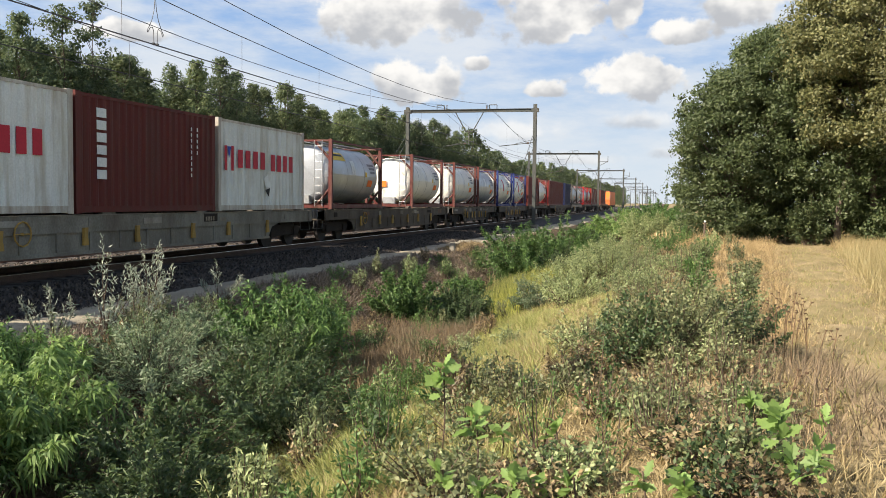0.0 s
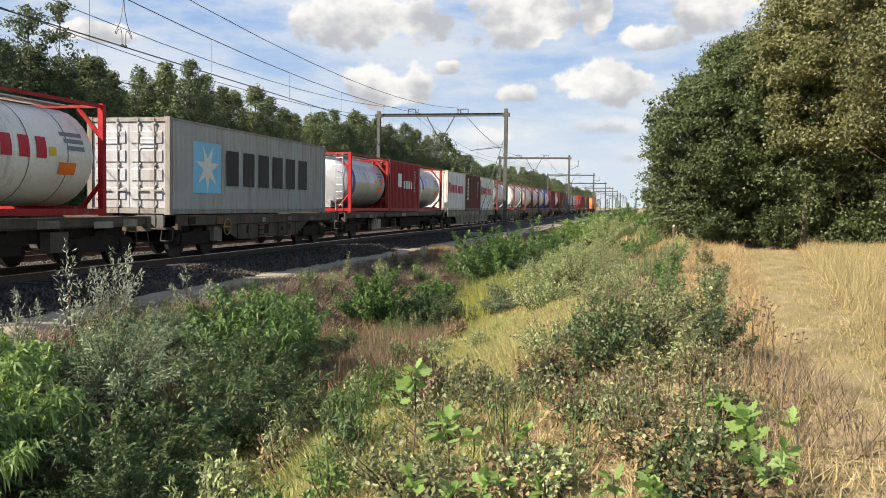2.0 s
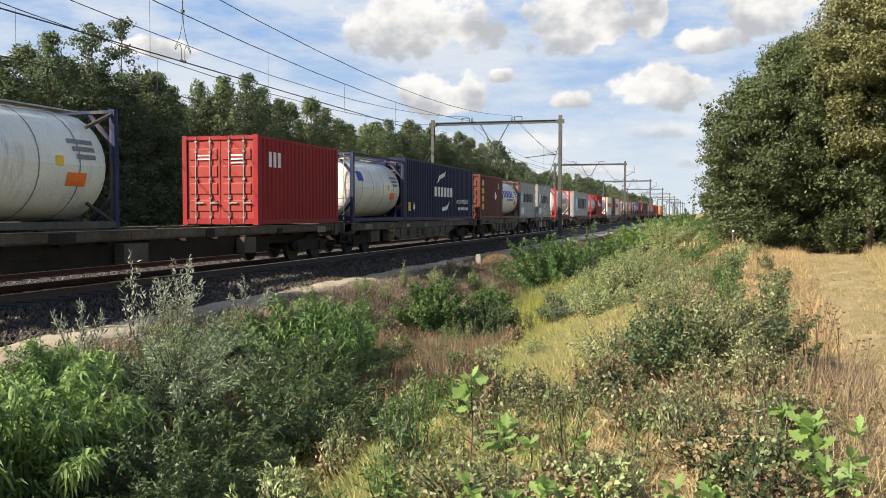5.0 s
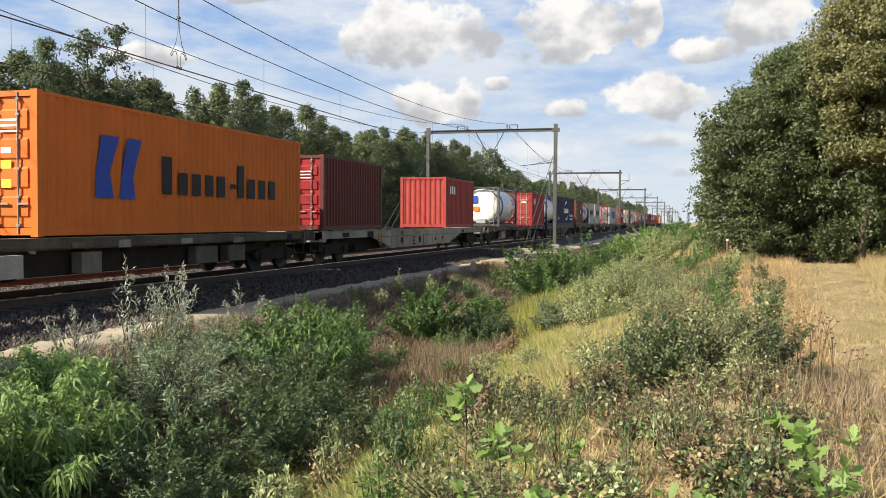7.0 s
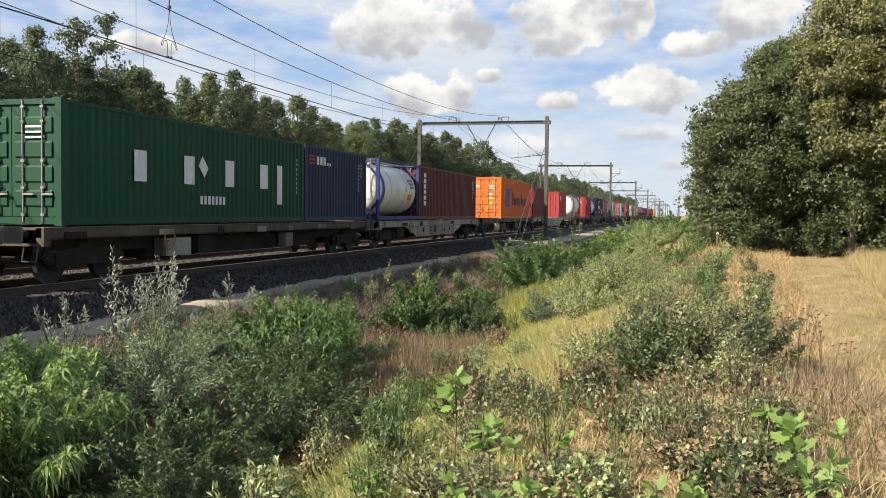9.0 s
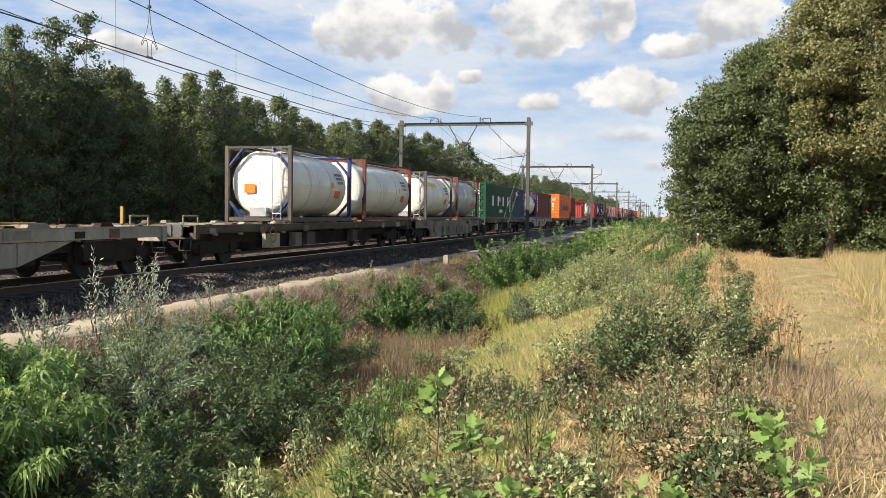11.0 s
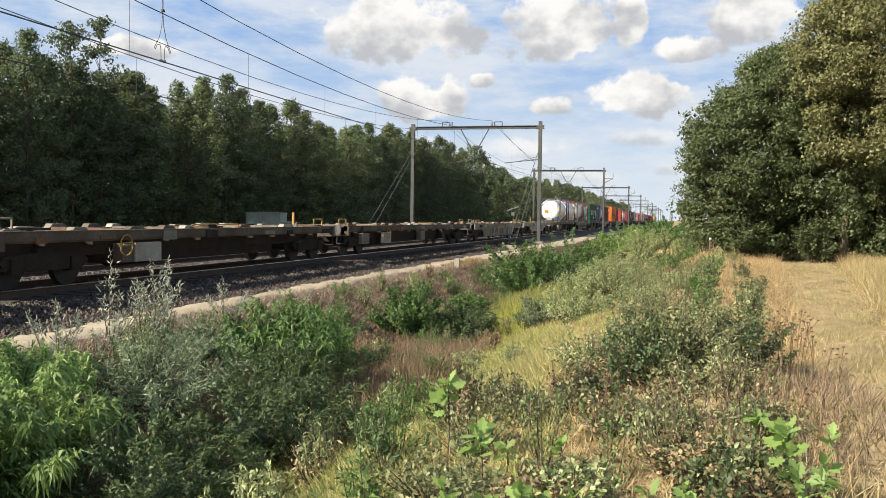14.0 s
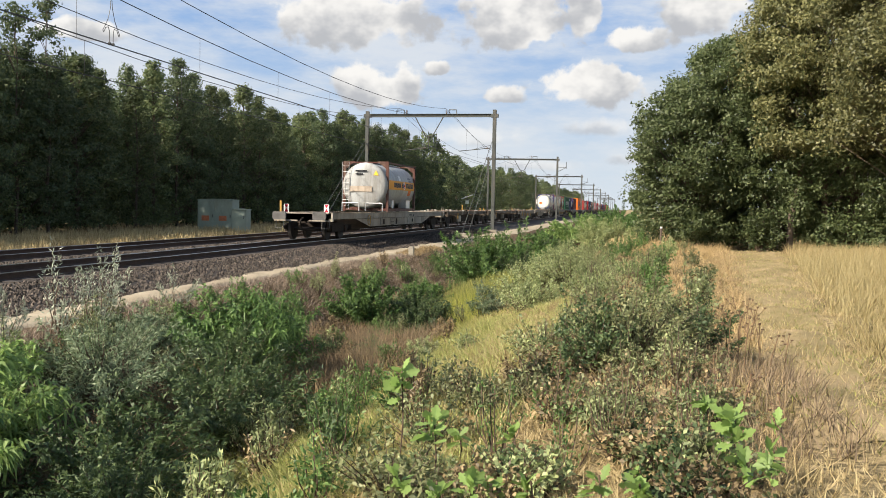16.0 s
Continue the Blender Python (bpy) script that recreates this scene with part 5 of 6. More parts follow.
# ---- plants ----
bark = surface("grey_brown_bark", (0.10, 0.075, 0.055), 0.95, var=0.3, scale=6, fine=40, bump=0.6)
twig_mat = surface("thin_brown_twigs", (0.09, 0.06, 0.04), 0.9, var=0.3, scale=10)
LEAF = {
    "wood": leafy("dark_woodland_leaf", (0.052, 0.082, 0.038), (0.142, 0.176, 0.080), 0.45),
    "woodlight": leafy("pale_woodland_leaf", (0.064, 0.098, 0.042), (0.190, 0.220, 0.092), 0.45),
    "oak": leafy("deep_green_oak_leaf", (0.050, 0.078, 0.028), (0.150, 0.178, 0.072), 0.45),
    "oak2": leafy("olive_brown_oak_leaf", (0.070, 0.082, 0.030), (0.245, 0.235, 0.098), 0.45),
    "bright": leafy("bright_green_leaf", (0.080, 0.165, 0.040), (0.33, 0.45, 0.14), 0.4),
    "mid": leafy("mid_green_leaf", (0.038, 0.092, 0.022), (0.170, 0.270, 0.075)),
    "willow": leafy("grey_green_willow_leaf", (0.075, 0.12, 0.055), (0.30, 0.36, 0.21)),
    "silver": leafy("silvery_willow_leaf", (0.176, 0.209, 0.143), (0.462, 0.484, 0.374)),
    # dark leaf green with the shade of the ditch put into the colour
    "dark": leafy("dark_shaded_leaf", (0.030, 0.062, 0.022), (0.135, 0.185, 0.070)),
    "pale": leafy("pale_green_leaf", (0.115, 0.155, 0.06), (0.42, 0.46, 0.215)),
    "drying": leafy("drying_brown_leaf", (0.085, 0.065, 0.035), (0.42, 0.31, 0.16)),
    "bramble": leafy("dull_bramble_leaf", (0.075, 0.095, 0.038), (0.30, 0.31, 0.145)),
}
BLADE = {
    "straw": leafy("dry_straw_blade", (0.24, 0.175, 0.075), (0.56, 0.45, 0.24), 0.25, 0.7),
    "yellow": leafy("tall_yellow_grass_blade", (0.26, 0.20, 0.08), (0.54, 0.45, 0.23), 0.3, 0.7),
    "ditch": leafy("yellow_green_grass_blade", (0.12, 0.145, 0.032), (0.46, 0.44, 0.14), 0.35, 0.6),
    "fresh": leafy("light_yellow_green_blade", (0.17, 0.20, 0.05), (0.52, 0.52, 0.20), 0.4, 0.6),
    "gold": leafy("golden_dry_grass_blade", (0.15, 0.10, 0.045), (0.52, 0.38, 0.19), 0.25, 0.7),
    "lime": leafy("yellow_flowering_blade", (0.16, 0.19, 0.035), (0.46, 0.44, 0.10), 0.35, 0.6),
    "litter": leafy("grey_brown_plant_litter", (0.07, 0.052, 0.042), (0.34, 0.265, 0.205), 0.1, 0.85),
    "brown": leafy("dead_brown_stalk", (0.070, 0.050, 0.030), (0.27, 0.20, 0.125), 0.15, 0.8),
    "rust": leafy("rusty_dead_stalk", (0.15, 0.10, 0.05), (0.44, 0.32, 0.175), 0.2, 0.8),
}


HEIGHT_OF = {}


def tree(name, label, height, radius, leaf, count, size, group, base=0.12, clusters=60, taper=1.0, trunk=0.13, puff=1.0, full=0.35, inner=0.25):
    """Trunk, limbs and a crown of leaves set in many uneven clumps, at the origin."""
    t = thing(name, label, "tree", group)
    HEIGHT_OF[t.name] = height
    s = Shape()
    pts = [Vector((0, 0, -0.25))]
    for i in range(1, 6):
        pts.append(Vector((random.uniform(-0.12, 0.12), random.uniform(-0.12, 0.12), height * 0.9 * i / 5)))
    for i in range(5):
        s.tube(pts[i], pts[i + 1], trunk * (1 - 0.17 * i), 7, trunk * (1 - 0.17 * (i + 1)))
    h = base + (1 - base) * RNG.random(clusters) ** 0.9
    wide = np.where(h < full, 0.80 + 0.20 * smooth01(h, base, full), np.sqrt(np.clip(1 - ((h - full) / (1.01 - full)) ** 2, 0.02, 1)) ** taper)
    a = RNG.uniform(0, 2 * math.pi, clusters)
    # a few heavy boughs stand out, with hollows between them
    lobes = 1 + 0.16 * np.sin(3 * a + 9 * h + RNG.uniform(0, 6)) + 0.10 * np.sin(5 * a - 14 * h)
    rad = radius * wide * np.sqrt(RNG.uniform(inner, 1.0, clusters)) * lobes
    c = np.stack([rad * np.cos(a), rad * np.sin(a), height * h * 0.96], axis=1)
    for k in range(0, clusters, 4):
        z0 = max(0.3, c[k, 2] - 0.8 - rad[k] * 0.5)
        s.tube((0, 0, z0), tuple(c[k]), trunk * 0.3, 4, 0.012)
    part("trunk", s, bark, t)
    which = RNG.integers(0, clusters, count)
    spread = puff * radius * RNG.uniform(0.08, 0.2, clusters)
    dirs = unit(RNG.normal(size=(count, 3)))
    dist = spread[which, None] * RNG.uniform(0.15, 1.0, (count, 1)) ** 0.6
    p = c[which] + dirs * dist * np.array([1.1, 1.1, 0.7])
    way = unit(np.cross(dirs, RNG.normal(size=(count, 3))) + 0.35 * dirs + np.array([0, 0, -0.2]))
    v, q = leaf_arrays(p, way, size * 1.15, size * 0.66, tri=True, face=dirs * 0.7 + np.array([0, 0, 0.5]))
    ob = new("crown", cloud_mesh("crown", v, q, [LEAF[leaf]]))
    ob.parent = t
    return t


def bush(name, label, x, y, radius, height, leaf, count, length, width, stems=40, upright=0.5, category="shrub", group="bank shrubs", z=None, droop=0.2, bare=0.25):
    """Many stems from one root; leaves all along their outer part."""
    b = thing(name, label, category, group)
    gz = float(ground_z(x, y)) if z is None else z
    b.location = (x, y, gz - 0.05)
    a = RNG.uniform(0, 2 * math.pi, stems)
    k = RNG.random(stems) ** 0.6
    rr = radius * k
    hh = height * np.sqrt(np.clip(1.05 - (k * 0.88) ** 2, 0.05, 1)) * RNG.uniform(0.72, 1.12, stems)
    far = np.where(RNG.random(stems) < 0.15, 1.17, 1.0)
    rr, hh = rr * far, hh * far
    tip = np.stack([rr * np.cos(a), rr * np.sin(a), hh], axis=1)
    mid = np.stack([rr * np.cos(a) * (1 - upright) * 0.9, rr * np.sin(a) * (1 - upright) * 0.9, hh * 0.6], axis=1)
    root = np.stack([RNG.normal(0, radius * 0.12, stems), RNG.normal(0, radius * 0.12, stems), np.zeros(stems)], axis=1)
    s = Shape()
    for i in range(stems):
        s.tube(tuple(root[i]), tuple(mid[i]), 0.008 + 0.004 * height, 4, 0.005)
        s.tube(tuple(mid[i]), tuple(tip[i]), 0.005, 3, 0.002)
    tagged(part("branching", s, twig_mat, b), kind="stuff")
    w = RNG.integers(0, stems, count)
    t = bare + (1 - bare) * RNG.random((count, 1)) ** 0.8
    p = (1 - t) ** 2 * root[w] + 2 * t * (1 - t) * mid[w] + t ** 2 * tip[w]
    p = p + RNG.normal(0, 0.055 + 0.03 * radius, (count, 3)) * (1.15 - t)
    along = unit(tip[w] - mid[w])
    way = unit(along * 0.6 + RNG.normal(0, 0.7, (count, 3)) + np.array([0, 0, 0.1]))
    out = p - np.array([0, 0, 0.25 * height])
    v, q = leaf_arrays(p, way, length, width, droop, face=unit(out) + np.array([0, 0, 0.6]) + RNG.normal(0, 0.3, (count, 3)))
    ob = tagged(new("foliage", cloud_mesh("foliage", v, q, [LEAF[leaf]])), kind="stuff")
    ob.parent = b
    return b


WOOD_Y = [0, 24, 36.7, 40, 45, 48, 53, 58, 61, 64.4, 70, 76, 81, 88, 95, 114, 137, 155, 171, 260, 600, 2000]
WOOD_TOP = [10.2, 10.2, 10.4, 10.6, 11.1, 10.6, 10.9, 11.8, 11.3, 12.2, 11.6, 10.5, 10.4, 11.6, 12.0, 12.4, 13.0, 11.0, 10.6, 12.2, 12.0, 14.0]


def build_wood():
    """The belt of young trees beyond the tracks, with unseen ones added for their shade."""
    lab = "dense dark green young tree in the belt beyond the tracks"
    near, far = [], []
    for h, r, lf, tp in ((12.0, 2.3, "wood", 1.6), (11.4, 2.5, "woodlight", 1.5), (12.6, 2.0, "woodlight", 1.9), (12.0, 2.3, "wood", 1.7), (10.8, 2.5, "wood", 1.5), (11.6, 2.2, "woodlight", 1.8)):
        near.append(tree("woodland_tree", lab, h, r, lf, 10500, 0.17, "trees beyond the tracks", base=0.04, clusters=230, taper=tp, trunk=0.1, puff=1.4, inner=0.12, full=0.25))
    for h, r, lf in ((12.4, 2.4, "wood"), (11.2, 2.6, "woodlight")):
        far.append(tree("woodland_tree", lab, h, r, lf, 2600, 0.33, "trees beyond the tracks", base=0.05, clusters=110, taper=1.2, trunk=0.1, puff=1.3))
    placed = set()

    def put(x, y, tall, kinds):
        k = random.choice(kinds)
        m = pose(x, y, -0.3, 0, 0, random.uniform(0, 360))
        if k not in placed:
            placed.add(k)
            ob = k
            ob.matrix_basis = m
        else:
            ob = copy_thing(k, m)
        s = tall * (float(np.interp(y, WOOD_Y, WOOD_TOP)) + 0.3) / HEIGHT_OF[k.name]
        w = random.uniform(0.86, 1.15)
        ob.scale = (w, w * random.uniform(0.92, 1.08), s)

    y = 24.0
    while y < 134:
        put(-30.6 + random.uniform(-0.9, 0.6), y, random.uniform(0.84, 1.02), near)
        put(-33.5 + random.uniform(-1, 1), y + 1.3, random.uniform(0.82, 1.0), near if y < 90 else far)
        y += random.uniform(2.2, 3.3)
    # unseen trees, added only to throw shade on the verge
    y = -24.0
    while y < 24:
        put(-31 + random.uniform(-1, 0.6), y, random.uniform(0.9, 1.05), far)
        put(-34.5 + random.uniform(-1, 0.6), y + 1.5, random.uniform(0.9, 1.05), far)
        y += random.uniform(2.6, 3.4)
    y = 24.0
    while y < 200:
        put(-37.5 + random.uniform(-1.5, 1.5), y, random.uniform(0.84, 0.98), far)
        y += random.uniform(3.0, 4.2)
    y = 135.0
    while y < 620:
        put(-30.8 + random.uniform(-1, 1), y, random.uniform(0.84, 1.02), far)
        y += random.uniform(3.2, 5.2) * (1 if y < 300 else 1.8)
    y = 18.0
    while y < 120:
        put(-42 + random.uniform(-1.5, 1.5), y, random.uniform(0.84, 0.98), far)
        y += random.uniform(2.6, 3.6)
    # two slender airy trees that stand above the rest
    for y, h in ((41.0, 12.1), (43.7, 13.0)):
        t = tree("woodland_tree", "slender airy young tree rising above the belt", h, 1.35, "wood", 4200, 0.17, "trees beyond the tracks", base=0.15, clusters=90, taper=0.9, trunk=0.09, puff=2.0, full=0.5, inner=0.1)
        t.matrix_basis = pose(-30.4, y, -0.3, 0, 0, 40 * y)
    # far treeline at the end of the line
    for k in range(26):
        put(-120 + 16 * k + random.uniform(-5, 5), 1150 + random.uniform(-80, 80), random.uniform(0.9, 1.25), far)


def build_oaks():
    dark, olive = "dense dark green oak by the track", "olive-brown oak with drying leaves"
    # the low oaks at x 9.4 and 12.4 are added as dark shade under the olive crowns
    for x, y, h, r, lf, cnt, full, lab in ((2.7, 43.0, 7.6, 2.55, "oak", 44000, 0.5, dark), (4.6, 44.2, 9.9, 3.1, "oak", 60000, 0.45, dark), (7.0, 43.2, 10.2, 3.0, "oak", 46000, 0.4, dark), (9.4, 42.6, 6.8, 2.7, "oak", 36000, 0.45, dark), (12.4, 40.0, 6.0, 2.8, "oak", 30000, 0.45, dark),
                                           (8.3, 41.6, 13.2, 3.5, "oak2", 76000, 0.6, olive), (11.4, 38.0, 13.5, 4.3, "oak2", 95000, 0.55, olive),
                                           (13.8, 31.5, 13.0, 4.2, "oak2", 76000, 0.45, "tall olive-brown oak beside the sandy track"), (16.5, 42.0, 12.0, 4.0, "oak", 22000, 0.4, dark), (11.0, 48.0, 12.5, 4.0, "oak", 22000, 0.4, dark)):
        low = 0.03 if lf == "oak" else 0.34
        t = tree("oak_tree", lab, h, r, lf, int(1.3 * cnt), 0.135, "oaks by the sandy track", base=low, clusters=560, trunk=0.15, puff=1.2, full=full, inner=0.4)
        t.matrix_basis = pose(x, y, float(ground_z(x, y)), 0, 0, random.uniform(0, 360))
    p = thing("marker_post", "dark wooden marker post in dry grass, glint painted on its cap", "post")
    part("post", Shape().tube((1.44, 41.0, -0.4), (1.44, 41.0, 0.75), 0.055, 8), bark, p)
    # a dark cap made white all over: the glint is put into its colour
    part("cap", Shape().tube((1.44, 41.0, 0.75), (1.44, 41.0, 0.82), 0.05, 8), WHITE, p, "cap coloured white for its glint")
    tr = thing("young_oak", "young oak with a short brown trunk under the crowns", "tree")
    part("trunk", Shape().tube((6.69, 40.6, -0.4), (6.75, 40.7, 1.4), 0.16, 9, 0.12).tube((6.75, 40.7, 1.4), (7.2, 41.3, 3.6), 0.12, 8, 0.08), bark, tr)
    bush("oak_shrub", "dark green oak shrub under the trees", 5.5, 40.0, 0.95, 1.75, "oak", 2600, 0.15, 0.09, group="shrubs under the oaks")
    bush("oak_shrub", "dark green oak shrub under the trees", 2.6, 40.6, 1.1, 1.5, "oak", 2600, 0.15, 0.09, group="shrubs under the oaks")
    bush("hedge_shrub", "yellow-green shrub in the field behind", 10.5, 62.0, 3.0, 2.4, "pale", 5000, 0.22, 0.12, group="shrubs under the oaks")
    bush("hedge_shrub", "yellow-green shrub in the field behind", 15.5, 60.0, 3.0, 2.6, "pale", 5000, 0.22, 0.12, group="shrubs under the oaks")


SWAY = []


def build_shrubs():
    W = "willow_bush"
    # willows and tall herbs on the ditch side
    bush(W, "bright green willow bush in the ditch", -6.2, 7.4, 1.25, 1.3, "bright", 9500, 0.15, 0.030, 70, droop=0.55)
    bush(W, "bright green willow bush in the ditch", -7.2, 9.0, 0.9, 0.9, "bright", 4500, 0.13, 0.026, 40, droop=0.5)
    bush(W, "grey-green willow bush in the ditch", -6.6, 10.6, 1.5, 1.15, "willow", 11000, 0.075, 0.018, 110)
    bush(W, "grey-green willow bush in the ditch", -7.3, 13.0, 1.1, 0.7, "willow", 7000, 0.07, 0.018, 80)
    bush(W, "mid green leafy bush in the ditch", -6.0, 13.8, 1.35, 1.42, "mid", 11000, 0.14, 0.030, 80, droop=0.45)
    bush(W, "mid green leafy bush in the ditch", -6.5, 16.0, 0.85, 1.05, "mid", 7500, 0.12, 0.024, 55, droop=0.5)
    bush(W, "dark green ditch bush with shade put into its leaf colour", -4.9, 10.4, 1.3, 1.15, "dark", 10000, 0.08, 0.026, 90)
    bush(W, "dark green ditch bush with shade put into its leaf colour", -4.8, 7.9, 1.15, 1.0, "dark", 9000, 0.08, 0.026, 90)
    bush(W, "dark green ditch bush with shade put into its leaf colour", -5.6, 12.4, 1.1, 1.1, "dark", 9000, 0.075, 0.026, 60)
    bush(W, "dark green ditch bush with shade put into its leaf colour", -3.9, 6.5, 0.8, 0.8, "dark", 7000, 0.065, 0.02, 50)
    for x, y, h in ((-8.15, 11.9, 1.35), (-8.25, 13.4, 1.25), (-8.1, 10.6, 1.0), (-8.2, 15.6, 0.8), (-8.0, 12.6, 1.5)):
        sp = bush("willow_sprig", "upright silvery willow sprigs beside the concrete path", x, y, 0.5, h, "silver", 520, 0.085, 0.021, 9, upright=0.25, group="willow sprigs", bare=0.12, droop=0.0)
        SWAY.append((sp, tuple(sp.location), random.uniform(0, 6)))
    # far bank and middle of the ditch
    bush("bank_shrub", "mid green shrub on the far ditch bank", -6.0, 20.6, 1.0, 1.35, "mid", 9000, 0.085, 0.04, 60)
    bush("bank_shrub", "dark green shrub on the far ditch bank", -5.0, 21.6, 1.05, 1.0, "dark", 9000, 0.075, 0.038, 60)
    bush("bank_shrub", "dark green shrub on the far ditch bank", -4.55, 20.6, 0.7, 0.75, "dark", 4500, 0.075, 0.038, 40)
    bush("bank_shrub", "mid green shrub on the far ditch bank", -5.8, 26.0, 0.9, 0.8, "mid", 5000, 0.085, 0.04, 40)
    bush("bank_shrub", "large green willow shrub in the ditch", -5.0, 31.6, 1.9, 2.15, "mid", 13000, 0.14, 0.042, 80)
    bush("bank_shrub", "large grey-green willow shrub in the ditch", -3.7, 33.0, 1.8, 2.0, "mid", 10000, 0.13, 0.038, 70)
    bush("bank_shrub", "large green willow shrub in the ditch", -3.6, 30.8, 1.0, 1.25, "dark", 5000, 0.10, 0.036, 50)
    bush("bank_shrub", "bright green shrub over the ditch", -2.9, 58.0, 2.6, 1.9, "bright", 9000, 0.14, 0.07, 60)
    bush("bank_shrub", "bright green shrub over the ditch", -0.9, 62.0, 2.4, 1.9, "mid", 8000, 0.14, 0.07, 60)
    bush("bank_shrub", "bright green shrub over the ditch", -4.6, 66.0, 2.2, 1.8, "mid", 6000, 0.14, 0.07, 50)
    bush("bank_shrub", "pale green willow shrub on the bank", -1.3, 39.5, 1.0, 1.45, "pale", 5000, 0.10, 0.035, 50)
    bush("bank_shrub", "pale green willow shrub on the bank", -0.4, 47.0, 1.3, 1.2, "pale", 4500, 0.10, 0.04, 45)
    bush("bank_shrub", "mid green shrub on the bank", 0.6, 53.0, 1.5, 1.3, "mid", 4500, 0.12, 0.05, 45)
    for i in range(9):
        x, y = -5.2 + random.uniform(-1.2, 1.6), 42 + 5 * i + random.uniform(-2, 2)
        bush("bank_shrub", "green shrub along the ditch", x, y, random.uniform(1.2, 1.8), random.uniform(0.9, 1.4), random.choice(("mid", "dark", "pale")), 3500, 0.13, 0.06, 40)
    # pale low willows on the near bank
    for x, y, r, h, k in ((-2.0, 18.6, 0.95, 0.85, "pale"), (-1.3, 21.5, 1.0, 0.9, "pale"), (-2.2, 24.5, 1.1, 1.0, "pale"), (-1.2, 27.0, 1.0, 0.9, "pale"), (-0.6, 17.2, 0.6, 0.6, "pale"), (-1.8, 31.0, 1.2, 1.0, "pale"), (-2.9, 20.8, 0.8, 0.8, "willow"), (-0.2, 31.0, 0.8, 0.8, "mid"), (0.7, 24.0, 0.35, 0.8, "pale")):
        bush("creeping_willow", "low pale green willow on the dry bank", x, y, r, h, k, int(6500 * r), 0.055, 0.024, 50, upright=0.3)
    bush("bird_cherry", "twiggy dull green shrub with small dark leaves on the bank", 0.12, 9.9, 0.85, 0.95, "bramble", 6500, 0.05, 0.026, 80, upright=0.35)
    bush("bird_cherry", "twiggy dull green shrub with small dark leaves on the bank", -0.32, 9.6, 0.62, 0.78, "dark", 3400, 0.05, 0.026, 50, upright=0.35)
    bush("bird_cherry", "twiggy dull green shrub with small dark leaves on the bank", 0.72, 10.2, 0.55, 0.72, "dark", 2600, 0.05, 0.026, 40, upright=0.35)
    for i in range(58):
        x, y = random.uniform(-1.6, 1.15), random.uniform(4.9, 11.0)
        if x > 0.55 + 0.08 * (y - 5) or (x < -1.0 and y > 8.8):
            continue
        bush("bramble", "low tangled bramble on the dry bank", x, y, random.uniform(0.3, 0.55), random.uniform(0.25, 0.5), random.choice(("bramble", "bramble", "pale", "drying", "bramble", "dark", "pale", "drying")), 900, 0.044, 0.026, 34, upright=0.4, group="brambles")
    for x, y, r, h, k in ((0.9, 13.2, 0.3, 0.75, "pale"), (1.15, 14.0, 0.22, 0.8, "pale"), (0.5, 15.6, 0.35, 0.7, "mid"), (1.3, 17.5, 0.3, 0.7, "bramble"), (0.6, 19.5, 0.4, 0.7, "mid"), (1.7, 21.0, 0.3, 0.6, "bramble"),
                          (0.9, 25.5, 0.45, 0.8, "mid"), (1.9, 27.5, 0.35, 0.6, "bramble"), (1.3, 32.0, 0.5, 0.8, "pale"), (0.4, 36.0, 0.6, 0.9, "mid"), (2.2, 36.0, 0.4, 0.6, "bramble")):
        bush("oak_seedling", "small leafy green shrub in the golden grass", x, y, r, h, k, int(2600 * r), 0.06, 0.032, 16, upright=0.3, group="shrubs in the golden grass")
    for i in range(40):
        x, y = random.uniform(-2.8, 0.9), random.uniform(10, 30)
        if -2.1 < x < -0.9 and y < 17.5:
            continue
        bush("bramble", "low tangled bramble on the dry bank", x, y, random.uniform(0.3, 0.6), random.uniform(0.25, 0.5), random.choice(("bramble", "pale", "pale", "drying")), 800, 0.045, 0.025, 24, upright=0.4, group="brambles")


def build_herbs():
    """Small leafy herbs between the bushes, on both sides of the ditch."""
    for i in range(190):
        y = 5.5 + 31 * random.random() ** 1.4
        x = random.uniform(-8.3, -1.8 if y < 9 else -3.0)
        tall = random.uniform(0.35, 0.75)
        bush("ditch_herb", "leafy green herb among dead stalks in the ditch", x, y, random.uniform(0.2, 0.42), tall, random.choice(("mid", "pale", "bramble", "mid", "dark", "pale", "drying")), 560, 0.065, 0.02, 14, upright=0.15, category="herb", group="ditch herbs", droop=0.1)
    for i in range(64):
        y = 5.2 + 20 * random.random()
        x = random.uniform(-0.9, 0.7)
        bush("bank_herb", "thin green and straw herb on the dry bank", x, y, 0.22, random.uniform(0.4, 0.75), random.choice(("pale", "bramble", "mid")), 260, 0.045, 0.014, 9, upright=0.1, category="herb", group="bank herbs", droop=0.1)


